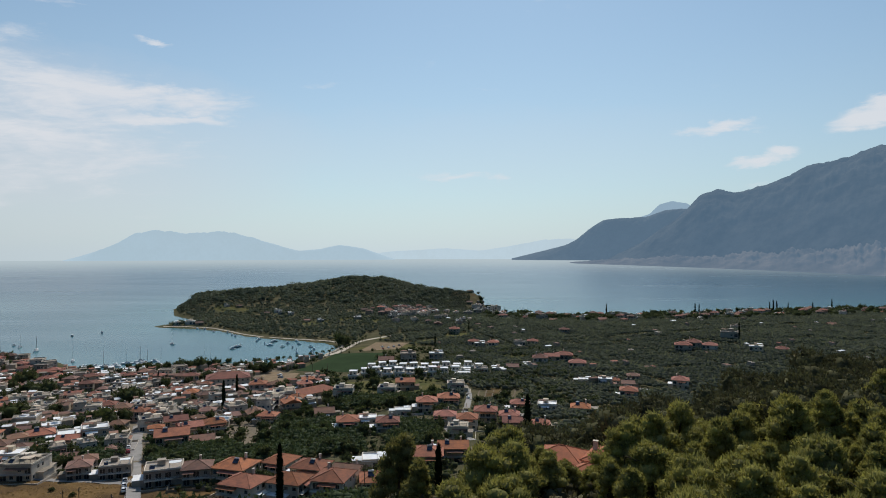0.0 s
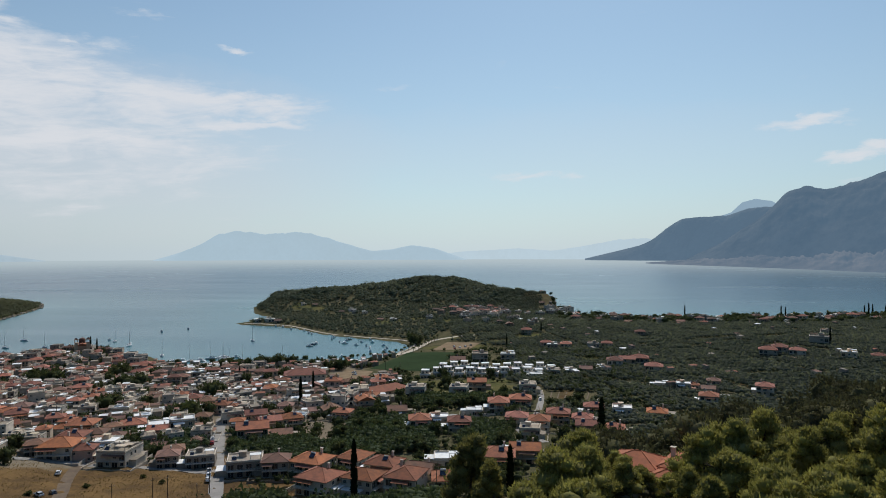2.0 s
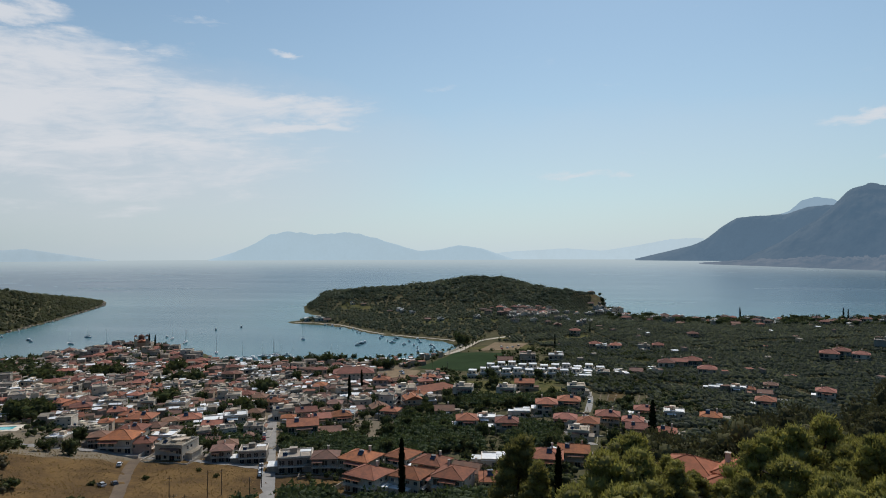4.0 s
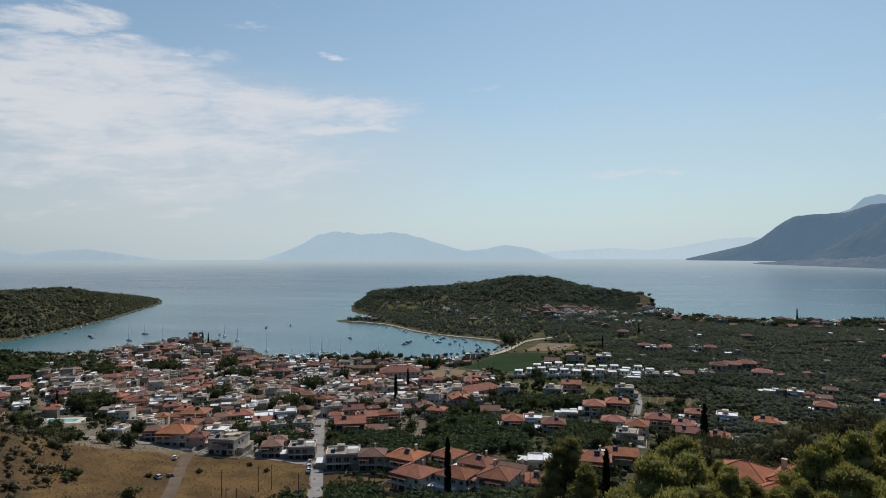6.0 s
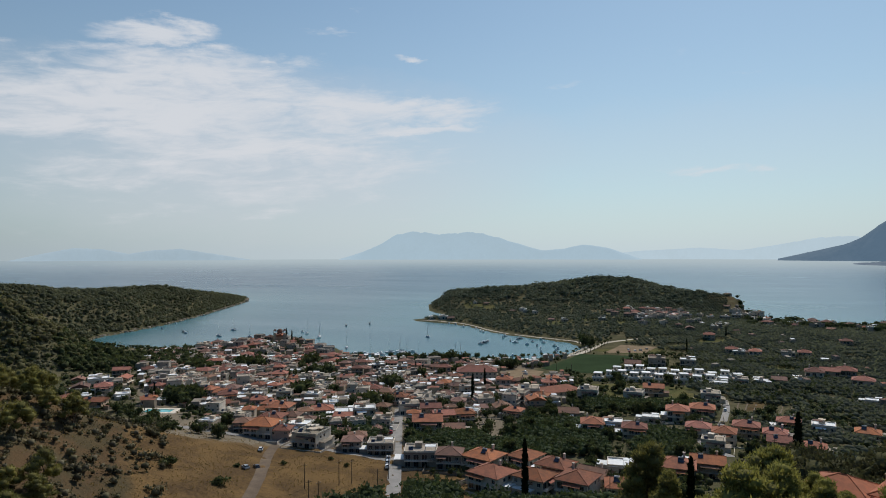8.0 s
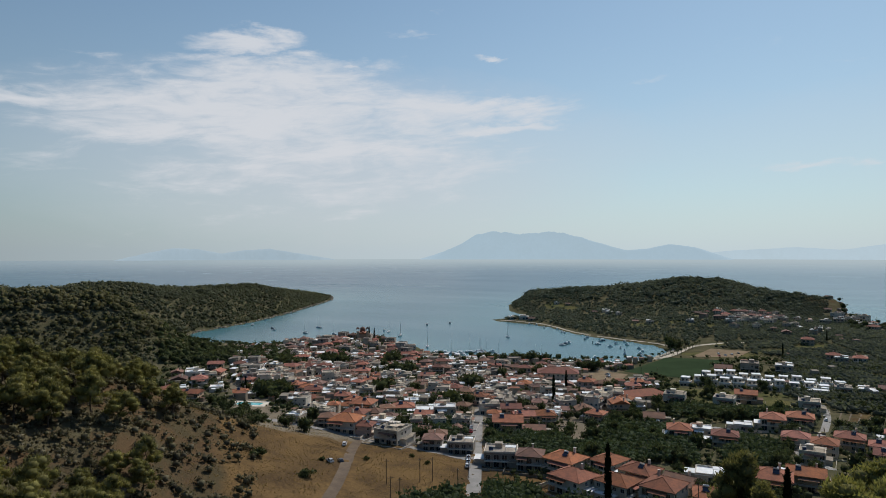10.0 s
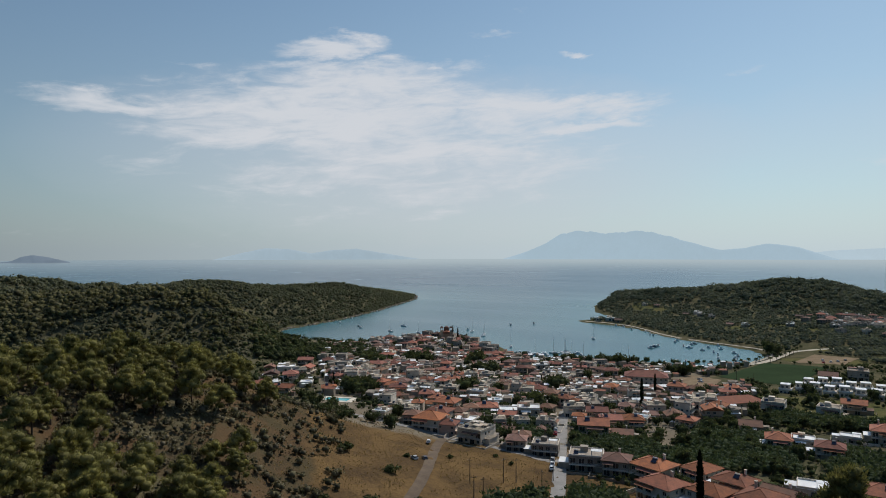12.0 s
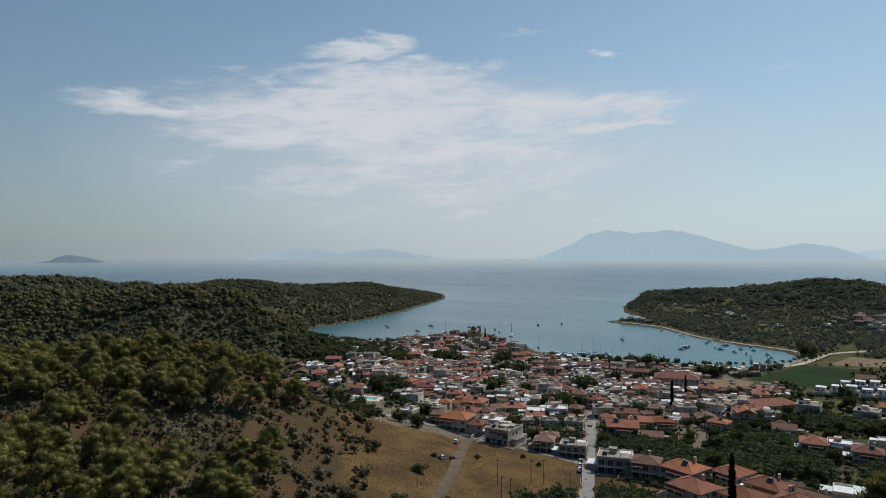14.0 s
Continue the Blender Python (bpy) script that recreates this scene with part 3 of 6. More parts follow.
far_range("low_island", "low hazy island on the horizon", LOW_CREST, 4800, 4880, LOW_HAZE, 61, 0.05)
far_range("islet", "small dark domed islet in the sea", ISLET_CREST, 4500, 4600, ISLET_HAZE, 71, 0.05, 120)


# ================= plants =================
def leaf_soup(rng, centres, radii, per, size, upward=0.4, aspect=0.5):
    """Small leaf triangles strewn over ovals: three corners each, in arrays."""
    c = np.repeat(np.asarray(centres, float), per, 0)
    r = np.repeat(np.asarray(radii, float), per, 0)
    d = rng.normal(size=c.shape)
    d /= np.linalg.norm(d, axis=1, keepdims=True)
    p = c + d * r * rng.uniform(0.75, 1.05, (len(c), 1))
    way = d + rng.normal(scale=0.5, size=c.shape) + np.array([0, 0, upward])
    way /= np.linalg.norm(way, axis=1, keepdims=True)
    side = np.cross(way, rng.normal(size=c.shape))
    side /= np.linalg.norm(side, axis=1, keepdims=True) + 1e-9
    s = size * rng.uniform(0.6, 1.4, (len(c), 1))
    v = np.stack([p - side * s * aspect, p + side * s * aspect, p + way * s], 1).reshape(-1, 3)
    return v, np.arange(len(v)).reshape(-1, 3)


def join(*soups):
    v, f, n = [], [], 0
    for a, b in soups:
        v.append(a)
        f.append(b + n)
        n += len(a)
    return np.concatenate(v), np.concatenate(f)


def ball(rng, c, r, lump=0.25, rings=4, sides=7):
    """A lumpy core that closes a crown, with a single corner at each pole."""
    v, f = [(c[0], c[1], c[2] + r[2])], []
    for i in range(1, rings):
        th = math.pi * i / rings
        for j in range(sides):
            ph = 2 * math.pi * (j + 0.5 * (i % 2)) / sides
            k = 1 + rng.uniform(-lump, lump)
            v.append((c[0] + r[0] * k * math.sin(th) * math.cos(ph), c[1] + r[1] * k * math.sin(th) * math.sin(ph), c[2] + r[2] * k * math.cos(th)))
    v.append((c[0], c[1], c[2] - r[2]))
    for j in range(sides):
        k = (j + 1) % sides
        f += [(0, 1 + j, 1 + k), (len(v) - 1, len(v) - 1 - sides + k, len(v) - 1 - sides + j)]
        for i in range(rings - 2):
            a, b = 1 + i * sides + j, 1 + i * sides + k
            f += [(a, a + sides, b + sides), (a, b + sides, b)]
    return np.array(v), np.array(f)


def pine_crown(seed, tall, wide, clumps, per, leaf, umbrella=0.5, low=0.3, shoot=1.15):
    """Puffs of needles along the upper limbs, with shoots that stand up from them; umbrella: how flat-topped; low: where the crown begins."""
    rng = np.random.RandomState(seed)
    cs, rs, cores = [], [], []
    lean = rng.uniform(-0.12, 0.12, 2) * wide
    for i in range(clumps):
        h = low + (1 - low) * ((i + rng.uniform(0, 1)) / clumps) ** 0.8
        full = math.sqrt(max(1 - h, 0.01)) * (1 - umbrella) + umbrella * math.sqrt(max(1 - h ** 4, 0.02)) * 0.9
        a = i * 2.4 + rng.uniform(-0.7, 0.7)
        reach = wide * full * rng.uniform(0.3, 1.05) * (1 + 0.22 * math.sin(2 * a + seed))
        c = (reach * math.cos(a) + lean[0] * h, reach * math.sin(a) + lean[1] * h, tall * h * 0.92 + rng.uniform(-0.5, 0.5))
        r = wide * rng.uniform(0.18, 0.4) * (1.1 - 0.3 * h)
        cs.append(c)
        rs.append((r, r, r * 0.74))
        cores.append(ball(rng, c, (r * 0.8, r * 0.8, r * 0.56), 0.2, 4, 7))
    needles = leaf_soup(rng, cs, rs, per, leaf, 1.1, 0.26)
    shoots = leaf_soup(rng, np.array(cs) + (0, 0, 0.15), np.array(rs), max(per // 8, 4), leaf * shoot, 2.0, 0.18)
    return join(needles, shoots, *cores)


def trunk_mesh(name, seed, tall, r, limbs, wide):
    rng = random.Random(seed)
    b = Build()
    pts = [Vector((0, 0, -0.8))]
    for i in range(1, 6):
        pts.append(Vector((rng.uniform(-0.12, 0.12) * i, rng.uniform(-0.12, 0.12) * i, tall * 0.86 * i / 5)))
    for i in range(5):
        b.tube(pts[i], pts[i + 1], r * (1 - i * 0.17), r * (1 - (i + 1) * 0.17), 7, cap=False)
    for i in range(limbs):
        k = rng.uniform(1.6, 4.4)
        p = pts[int(k)].lerp(pts[int(k) + 1], k % 1)
        a = i * 2.4
        q = p + Vector((math.cos(a) * wide * 0.6, math.sin(a) * wide * 0.6, tall * 0.12))
        b.tube(p, q, r * 0.3, r * 0.1, 5)
    return b.mesh(name, BARK)


class Plants:
    """One master of each kind, copied about."""

    def __init__(self, kinds):
        self.kinds = kinds
        self.used = set()

    def put(self, i, x, y, size=1.0, turn=0.0, z=None, stretch=1.0):
        name, label, category, group, trunk, crown = self.kinds[i]
        root = thing(name, label, category, group)
        part("trunk", trunk, root)
        part("crown", crown, root)
        root.location = (x, y, ground_at(x, y) if z is None else z)
        root.rotation_euler = (0, 0, turn)
        root.scale = (size, size, size * stretch)
        return root


def pine_kinds():
    out = []
    for i, (tall, wide, clumps, umb) in enumerate([(9.0, 4.3, 42, 0.6), (8.2, 4.2, 40, 0.4), (10.5, 3.5, 44, 0.12), (7.6, 4.5, 40, 0.75)]):
        v, f = pine_crown(100 + i, tall, wide, clumps, 130, 0.36, umb)
        out.append(("pine_tree", "bushy yellow-green Aleppo pine on the dry slope", "tree", "pines on the slope",
                    trunk_mesh("trunk", i, tall, 0.26, 9, wide), tri_mesh("crown", v, f, PINE)))
    return out


def small_pine_kinds():
    out = []
    for i, (tall, wide, clumps, umb) in enumerate([(8.6, 4.3, 26, 0.85), (8.2, 3.9, 24, 0.6), (7.0, 4.4, 24, 0.95)]):
        v, f = pine_crown(120 + i, tall, wide, clumps, 90, 0.36, umb, 0.42, 1.0)
        out.append(("pine_tree", "round-crowned Aleppo pine on the wooded spur", "tree", "pines on the spur",
                    trunk_mesh("trunk", 10 + i, tall, 0.24, 6, wide), tri_mesh("crown", v, f, SPUR_PINE)))
    return out


def bush_kind(name, label, mat, seed, tall, wide, clumps=9, per=110, leaf=0.4, group="bushes"):
    rng = np.random.RandomState(seed)
    cs = [(rng.uniform(-0.5, 0.5) * wide, rng.uniform(-0.5, 0.5) * wide, tall * rng.uniform(0.3, 0.72)) for _ in range(clumps)]
    rs = [(wide * rng.uniform(0.35, 0.5),) * 2 + (tall * rng.uniform(0.26, 0.34),) for _ in range(clumps)]
    v, f = join(leaf_soup(rng, cs, rs, per, leaf, 0.4, 0.45), *[ball(rng, c, tuple(0.66 * k for k in r), 0.35) for c, r in zip(cs, rs)])
    return (name, label, "tree" if "tree" in name else "bush", group, trunk_mesh("trunk", seed, tall * 0.8, 0.12 * wide / 1.5, 4, wide * 0.5), tri_mesh("crown", v, f, mat))


def cypress_kind(seed, tall, wide):
    rng = np.random.RandomState(seed)
    hs = np.linspace(0.06, 0.98, 16)
    prof = wide * np.minimum(1, 3.2 * hs + 0.45) * np.sqrt(np.maximum(1 - hs ** 2.2, 0.02))
    cs = [(rng.uniform(-0.1, 0.1) * wide, rng.uniform(-0.1, 0.1) * wide, tall * h) for h in hs]
    rs = [(p, p, tall * 0.06) for p in prof]
    v, f = join(leaf_soup(rng, cs, rs, 70, 0.7, 1.8, 0.3), *[ball(rng, c, (r[0] * 0.85, r[1] * 0.85, r[2])) for c, r in zip(cs, rs)])
    return ("cypress_tree", "tall dark slender cypress tree", "tree", "cypresses", trunk_mesh("trunk", seed, tall * 0.7, 0.22, 0, 0.1), tri_mesh("crown", v, f, CYPRESS))


def wood(name, label, mat, xs, ys, sizes, seed, per=22, tall=1.0, group=""):
    """One mesh of many small crowns, each a dark core with leaves round it."""
    rng = np.random.RandomState(seed)
    z = height(xs, ys)
    n = len(xs)
    c = np.stack([xs, ys, z + sizes * 0.62 * tall], 1)
    r = np.stack([sizes * 0.55, sizes * 0.55, sizes * 0.5 * tall], 1)
    cv, cf = ball(rng, (0, 0, 0), (0.8, 0.8, 0.8), 0.25, 3, 6)
    core_v = (c[:, None, :] + cv[None] * r[:, None, :] * rng.uniform(0.85, 1.15, (n, len(cv), 1))).reshape(-1, 3)
    core_f = (cf[None] + (np.arange(n) * len(cv))[:, None, None]).reshape(-1, 3)
    k = 4
    sub_c = np.repeat(c, k, 0) + rng.normal(size=(n * k, 3)) * np.repeat(r, k, 0) * 0.42
    v, f = leaf_soup(rng, sub_c, np.repeat(r, k, 0) * 0.62, max(per // k, 1), 1.0, 0.4, 0.5)
    s = np.repeat(np.repeat(sizes, k), max(per // k, 1)) * 0.26
    tri = v.reshape(-1, 3, 3)
    mid = tri.mean(1, keepdims=True)
    v = (mid + (tri - mid) * s[:, None, None]).reshape(-1, 3)
    av, af = join((core_v, core_f), (v, f))
    return thing(name, label, "trees", group, "stuff", tri_mesh(name, av, af, mat))


def strew(rng, n, x0, x1, y0, y1, keep):
    x, y = rng.uniform(x0, x1, n), rng.uniform(y0, y1, n)
    k = keep(x, y)
    return x[k], y[k]


KEEP_CLEAR = []


def open_land(x, y):
    """False where roads, houses and courts keep plants away."""
    if np.ndim(x) == 0:
        k = np.array(KEEP_CLEAR)
        return not np.any((k[:, 0] - x) ** 2 + (k[:, 1] - y) ** 2 < k[:, 2] ** 2)
    ok = np.ones(np.shape(x), bool)
    for cx, cy, r in KEEP_CLEAR:
        ok &= (x - cx) ** 2 + (y - cy) ** 2 > r * r
    return ok


# ================= houses =================
def facade(b, p, q, z0, z1, holes, depth=0.22):
    """One wall side from p to q (outside on the right hand), with holes (u0, u1, v0, v1) that go in by depth."""
    p, q = Vector((*p, 0)), Vector((*q, 0))
    d = (q - p).normalized()
    n = Vector((d.y, -d.x, 0))
    us = sorted({0.0, (q - p).length, *[u for h in holes for u in h[:2]]})
    vs = sorted({z0, z1, *[v for h in holes for v in h[2:]]})

    def at(u, v, k=0.0):
        w = p + d * u - n * k
        return (w.x, w.y, v)

    for u0, u1 in zip(us, us[1:]):
        for v0, v1 in zip(vs, vs[1:]):
            um, vm = (u0 + u1) / 2, (v0 + v1) / 2
            if not any(h[0] < um < h[1] and h[2] < vm < h[3] for h in holes):
                b.face([at(u0, v0), at(u1, v0), at(u1, v1), at(u0, v1)])
    for u0, u1, v0, v1 in holes:
        k = depth
        b.face([at(u0, v0), at(u1, v0), at(u1, v0, k), at(u0, v0, k)])
        b.face([at(u0, v1, k), at(u1, v1, k), at(u1, v1), at(u0, v1)])
        b.face([at(u0, v0), at(u0, v0, k), at(u0, v1, k), at(u0, v1)])
        b.face([at(u1, v0, k), at(u1, v0), at(u1, v1), at(u1, v1, k)])
        b.face([at(u0, v0, k), at(u1, v0, k), at(u1, v1, k), at(u0, v1, k)])


_window = {}


def window_mesh(w, h):
    """One sash: a frame with a middle bar, and its panes set in the same sheet."""
    key = (round(w, 2), round(h, 2))
    if key not in _window:
        b = Build()
        t = 0.08
        xs, zs = (-w / 2, -w / 2 + t, -t / 2, t / 2, w / 2 - t, w / 2), (0, t, h - t, h)
        b.v = [(x, 0.14, z) for z in zs for x in xs] + [(x, 0.17, z) for z in (0, h) for x in (-w / 2, w / 2)]
        for j in range(3):
            for i in range(5):
                n = j * 6 + i
                b.f.append((n, n + 1, n + 7, n + 6))
                b.m.append(1 if j == 1 and i in (1, 3) else 0)
        n = 24
        b.f += [(n + 1, n, n + 2, n + 3), (0, 18, n + 2, n), (23, 5, n + 1, n + 3)]
        b.m += [0, 0, 0]
        _window[key] = b.mesh("window", RAIL, GLASS)
    return _window[key]


def hip_roof(w, d, z, rise, over=0.55, gable=False):
    b = Build()
    x, y, t = w / 2 + over, d / 2 + over, 0.16
    run = 0 if gable else min(x, y) * 0.95
    if w >= d:
        r0, r1 = (-(x - run), 0, z + rise), (x - run, 0, z + rise)
    else:
        r0, r1 = (0, -(y - run), z + rise), (0, y - run, z + rise)
    a, bb, c, e = (-x, -y, z), (x, -y, z), (x, y, z), (-x, y, z)
    if w >= d:
        sides = ([a, bb, r1, r0], [bb, c, r1], [c, e, r0, r1], [e, a, r0])
    else:
        sides = ([a, bb, r0], [bb, c, r1, r0], [c, e, r1], [e, a, r0, r1])
    for s in sides:
        b.face(s)
    low = [(px, py, pz - t) for px, py, pz in (a, bb, c, e)]
    for p, q, i, j in ((a, bb, 0, 1), (bb, c, 1, 2), (c, e, 2, 3), (e, a, 3, 0)):
        b.face([low[i], low[j], q, p])
    b.face(low[::-1])
    # ridge caps
    b.tube(r0, r1, 0.14, 0.14, 5)
    if not gable:
        ends = ((a, r0), (e, r0), (bb, r1), (c, r1)) if w >= d else ((a, r0), (bb, r0), (c, r1), (e, r1))
        for p, q in ends:
            b.tube(p, q, 0.12, 0.12, 5)
    return b


def make_house(name, label, w, d, storeys, roof, wall, tile, seed, balcony=True, extras=True, category="house", group="houses of the town", plain=False):
    """A house on an empty at its base; its front looks to -y."""
    g = random.Random(seed)
    root = thing(name, label, category, group)
    base, sh = -2.5, 2.9
    h = storeys * sh + 0.2
    b = Build()
    corners = [(-w / 2, -d / 2), (w / 2, -d / 2), (w / 2, d / 2), (-w / 2, d / 2)]
    panes = []
    for k in range(4):
        p, q = corners[k], corners[(k + 1) % 4]
        length = math.dist(p, q)
        cols = max(1, int(length / 3.0))
        holes = []
        for st in range(storeys):
            for c in range(cols):
                if (k == 2 and not plain) or g.random() < ((0.1, 0.4, 0.35, 0.4) if plain else (0.1, 0.45, 0, 0.45))[k]:
                    continue
                u = (c + 0.5) * length / cols
                door = k == 0 and balcony and g.random() < 0.6
                ww, v0, v1 = (2.3, 0.12, 2.4) if door else (1.4, 0.9, 2.25)
                holes.append((u - ww / 2, u + ww / 2, st * sh + v0, st * sh + v1))
                panes.append((k, u, st * sh + v0, ww, v1 - v0))
        facade(b, p, q, base, h, holes)
    b.face([(*c, h) for c in corners])
    part("wall", b.mesh("wall", wall), root)
    for k, u, v, ww, hh in panes:
        p, q = Vector((*corners[k], 0)), Vector((*corners[(k + 1) % 4], 0))
        at = p + (q - p).normalized() * u
        part("window", window_mesh(ww, hh), root, m=pose(at.x, at.y, v, 0, 0, (0, 90, 180, 270)[k]))
    if roof in ("hip", "gable", "ell"):
        rise = min(w, d) * 0.21
        part("roof", hip_roof(w, d, h, rise, gable=roof == "gable").mesh("roof", tile), root, "clay-tiled roof")
        c = Build()
        cx, cy = w * g.uniform(-0.3, 0.3), d * 0.2
        c.box(cx - 0.35, cy - 0.35, h, cx + 0.35, cy + 0.35, h + rise + 0.9)
        c.box(cx - 0.45, cy - 0.45, h + rise + 0.9, cx + 0.45, cy + 0.45, h + rise + 1.05)
        part("chimney", c.mesh("chimney", PLASTER[0]), root)
        if extras and not plain and g.random() < 0.4:
            add_heater(root, w * g.uniform(-0.25, 0.25), -d * 0.22, h + rise * 0.55)
        if roof == "ell":
            add_annex(root, w, d, h - sh * 0.35, wall, tile)
    else:
        b = Build()
        b.box(-w / 2 - 0.15, -d / 2 - 0.15, h, w / 2 + 0.15, d / 2 + 0.15, h + 0.18, 0)
        t = 0.26
        for x0, y0, x1, y1 in ((-w / 2, -d / 2, w / 2, -d / 2 + t), (-w / 2, d / 2 - t, w / 2, d / 2), (-w / 2, -d / 2 + t, -w / 2 + t, d / 2 - t), (w / 2 - t, -d / 2 + t, w / 2, d / 2 - t)):
            b.box(x0, y0, h + 0.18, x1, y1, h + 0.8, 1)
        part("roof", b.mesh("roof", tile, PLASTER[0]), root, "flat roof with a parapet")
        c = Build()
        cx, cy = w * g.uniform(-0.22, 0.22), d * 0.18
        if g.random() < 0.55:
            c.box(cx - 1.5, cy - 1.4, h + 0.18, cx + 1.5, cy + 1.4, h + 2.2)
            c.box(cx - 1.65, cy - 1.55, h + 2.2, cx + 1.65, cy + 1.55, h + 2.34)
            part("stair_room", c.mesh("stair_room", wall), root)
        if extras and not plain and g.random() < 0.6:
            add_heater(root, -w * 0.3, -d * 0.2, h + 0.2)
        if g.random() < 0.7:
            add_pergola(root, w, d, h + 0.18, g)
    if balcony:
        for st in range(1, storeys):
            b = Build()
            z = st * sh
            b.box(-w / 2 + 0.3, -d / 2 - 1.5, z - 0.15, w / 2 - 0.3, -d / 2 - 0.003, z)
            part("balcony", b.mesh("balcony", PLASTER[0]), root)
            r = Build()
            for zz in (0.95, 0.5):
                r.box(-w / 2 + 0.3, -d / 2 - 1.5, z + zz, w / 2 - 0.3, -d / 2 - 1.45, z + zz + 0.06)
            n = int(w / 1.4)
            for i in range(n + 1):
                x = -w / 2 + 0.33 + (w - 0.66) * i / n
                r.box(x - 0.03, -d / 2 - 1.5, z + 0.004, x + 0.03, -d / 2 - 1.45, z + 0.95)
            if not plain:
                part("railing", r.mesh("railing", RAIL), root)
    if not plain and roof != "ell":
        add_yard(root, w, d, storeys, wall, g)
    return root


def add_pergola(root, w, d, z, g):
    """A light canopy on posts over a corner of the flat roof."""
    x0, y0 = (-w / 2 + 0.5, w / 2 - 5.0)[g.randrange(2)], -d / 2 + 0.5
    b = Build()
    for x in (x0 + 0.15, x0 + 4.2):
        for y in (y0 + 0.15, y0 + 3.2):
            b.box(x, y, z, x + 0.14, y + 0.14, z + 2.3)
    b.box(x0, y0, z + 2.3, x0 + 4.5, y0 + 3.5, z + 2.42)
    part("pergola", b.mesh("pergola", g.choice((WHITEWASH, PLASTER[1], TILE_OLD))), root, "light canopy on posts")


def add_annex(root, w, d, h, wall, tile):
    """A lower side block with a hipped roof of its own."""
    aw, ad = 5.2, d * 0.62
    x0, x1, y0, y1 = w / 2 + 0.003, w / 2 + aw, -d * 0.36, -d * 0.36 + ad
    c = [(x0, y0), (x1, y0), (x1, y1), (x0, y1)]
    holes = [(1.8, 3.2, v, v + 1.35) for v in (0.9, 3.3) if v + 1.5 < h]
    b = Build()
    for k in range(4):
        facade(b, c[k], c[(k + 1) % 4], -2.5, h, holes if k == 0 else [])
    annex = part("annex", b.mesh("annex", wall), root, "lower side block")
    for u0, u1, v0, v1 in holes:
        part("window", window_mesh(u1 - u0, v1 - v0), annex, m=pose(x0 + (u0 + u1) / 2, y0, v0))
    part("annex_roof", hip_roof(aw, ad, h, aw * 0.22, 0.45).mesh("annex_roof", tile), annex, m=pose((x0 + x1) / 2, (y0 + y1) / 2, 0))


def add_yard(root, w, d, storeys, wall, g):
    """A low wing, an awning and a garden wall beside the house."""
    s = g.choice((-1, 1))
    b = Build()
    x0, x1 = sorted((s * (w / 2 + 0.003), s * (w / 2 + g.uniform(2.6, 4.2))))
    y0, y1 = -d * g.uniform(0.2, 0.45), d * g.uniform(0.1, 0.4)
    h = g.uniform(2.5, 3.0)
    holes = [(0.7, 1.6, 0.2, 2.2)]
    c = [(x0, y0), (x1, y0), (x1, y1), (x0, y1)]
    for k in range(4):
        facade(b, c[k], c[(k + 1) % 4], -2.5, h, holes if k == 0 else [])
    wing = part("wing", b.mesh("wing", wall), root, "low side wing")
    b = Build()
    b.box(x0 - 0.2, y0 - 0.2, h, x1 + 0.2, y1 + 0.2, h + 0.2)
    part("wing_roof", b.mesh("wing_roof", g.choice((CONCRETE, WHITEWASH, TILE_OLD))), wing)
    if g.random() < 0.6:
        b = Build()
        z = storeys * 2.9 - 0.35
        a = g.uniform(0.3, 0.7) * w
        x = g.uniform(-w / 2, w / 2 - a)
        b.face([(x, -d / 2 - 1.7, z - 0.5), (x + a, -d / 2 - 1.7, z - 0.5), (x + a, -d / 2 - 0.02, z), (x, -d / 2 - 0.02, z)])
        b.face([(x, -d / 2 - 0.02, z - 0.05), (x + a, -d / 2 - 0.02, z - 0.05), (x + a, -d / 2 - 1.7, z - 0.55), (x, -d / 2 - 1.7, z - 0.55)])
        part("awning", b.mesh("awning", g.choice((TILE, WHITEWASH, TILE_OLD))), root, "sloping awning over the balcony")
    b = Build()
    t, X, Y0 = 0.2, w / 2 + 4.6, -d / 2 - g.uniform(3, 5)
    b.box(-X, Y0, -2, X, Y0 + t, 0.9)
    b.box(-X, Y0 + t, -2, -X + t, d / 2, 0.9)
    b.box(X - t, Y0 + t, -2, X, d / 2, 0.9)
    part("garden_wall", b.mesh("garden_wall", g.choice((PLASTER[0], PLASTER[2], CONCRETE))), root)


_heater = []


def add_heater(root, x, y, z):
    if not _heater:
        b = Build()
        b.face([(-0.95, -0.7, 0.1), (0.95, -0.7, 0.1), (0.95, 0.7, 1.1), (-0.95, 0.7, 1.1)])
        b.face([(-0.95, -0.7, 0.04), (-0.95, 0.7, 1.04), (0.95, 0.7, 1.04), (0.95, -0.7, 0.04)])
        for sx in (-0.9, 0.9):
            b.tube((sx, 0.68, -0.6), (sx, 0.68, 1.08), 0.03, 0.03, 4)
            b.tube((sx, -0.68, -0.6), (sx, -0.68, 0.1), 0.03, 0.03, 4)
        _heater.append(b.mesh("solar_panel", SOLAR))
        b = Build()
        b.tube((-0.85, 0.75, 1.3), (0.85, 0.75, 1.3), 0.28, 0.28, 10)
        b.tube((0.85, 0.75, 1.3), (-0.85, 0.75, 1.3), 0.28, 0.28, 10)
        _heater.append(b.mesh("water_tank", WHITEWASH))
    p = part("solar_heater", _heater[0], root, "dark solar panel with its tank", pose(x, y, z, 0, 0, 0))
    part("water_tank", _heater[1], p)


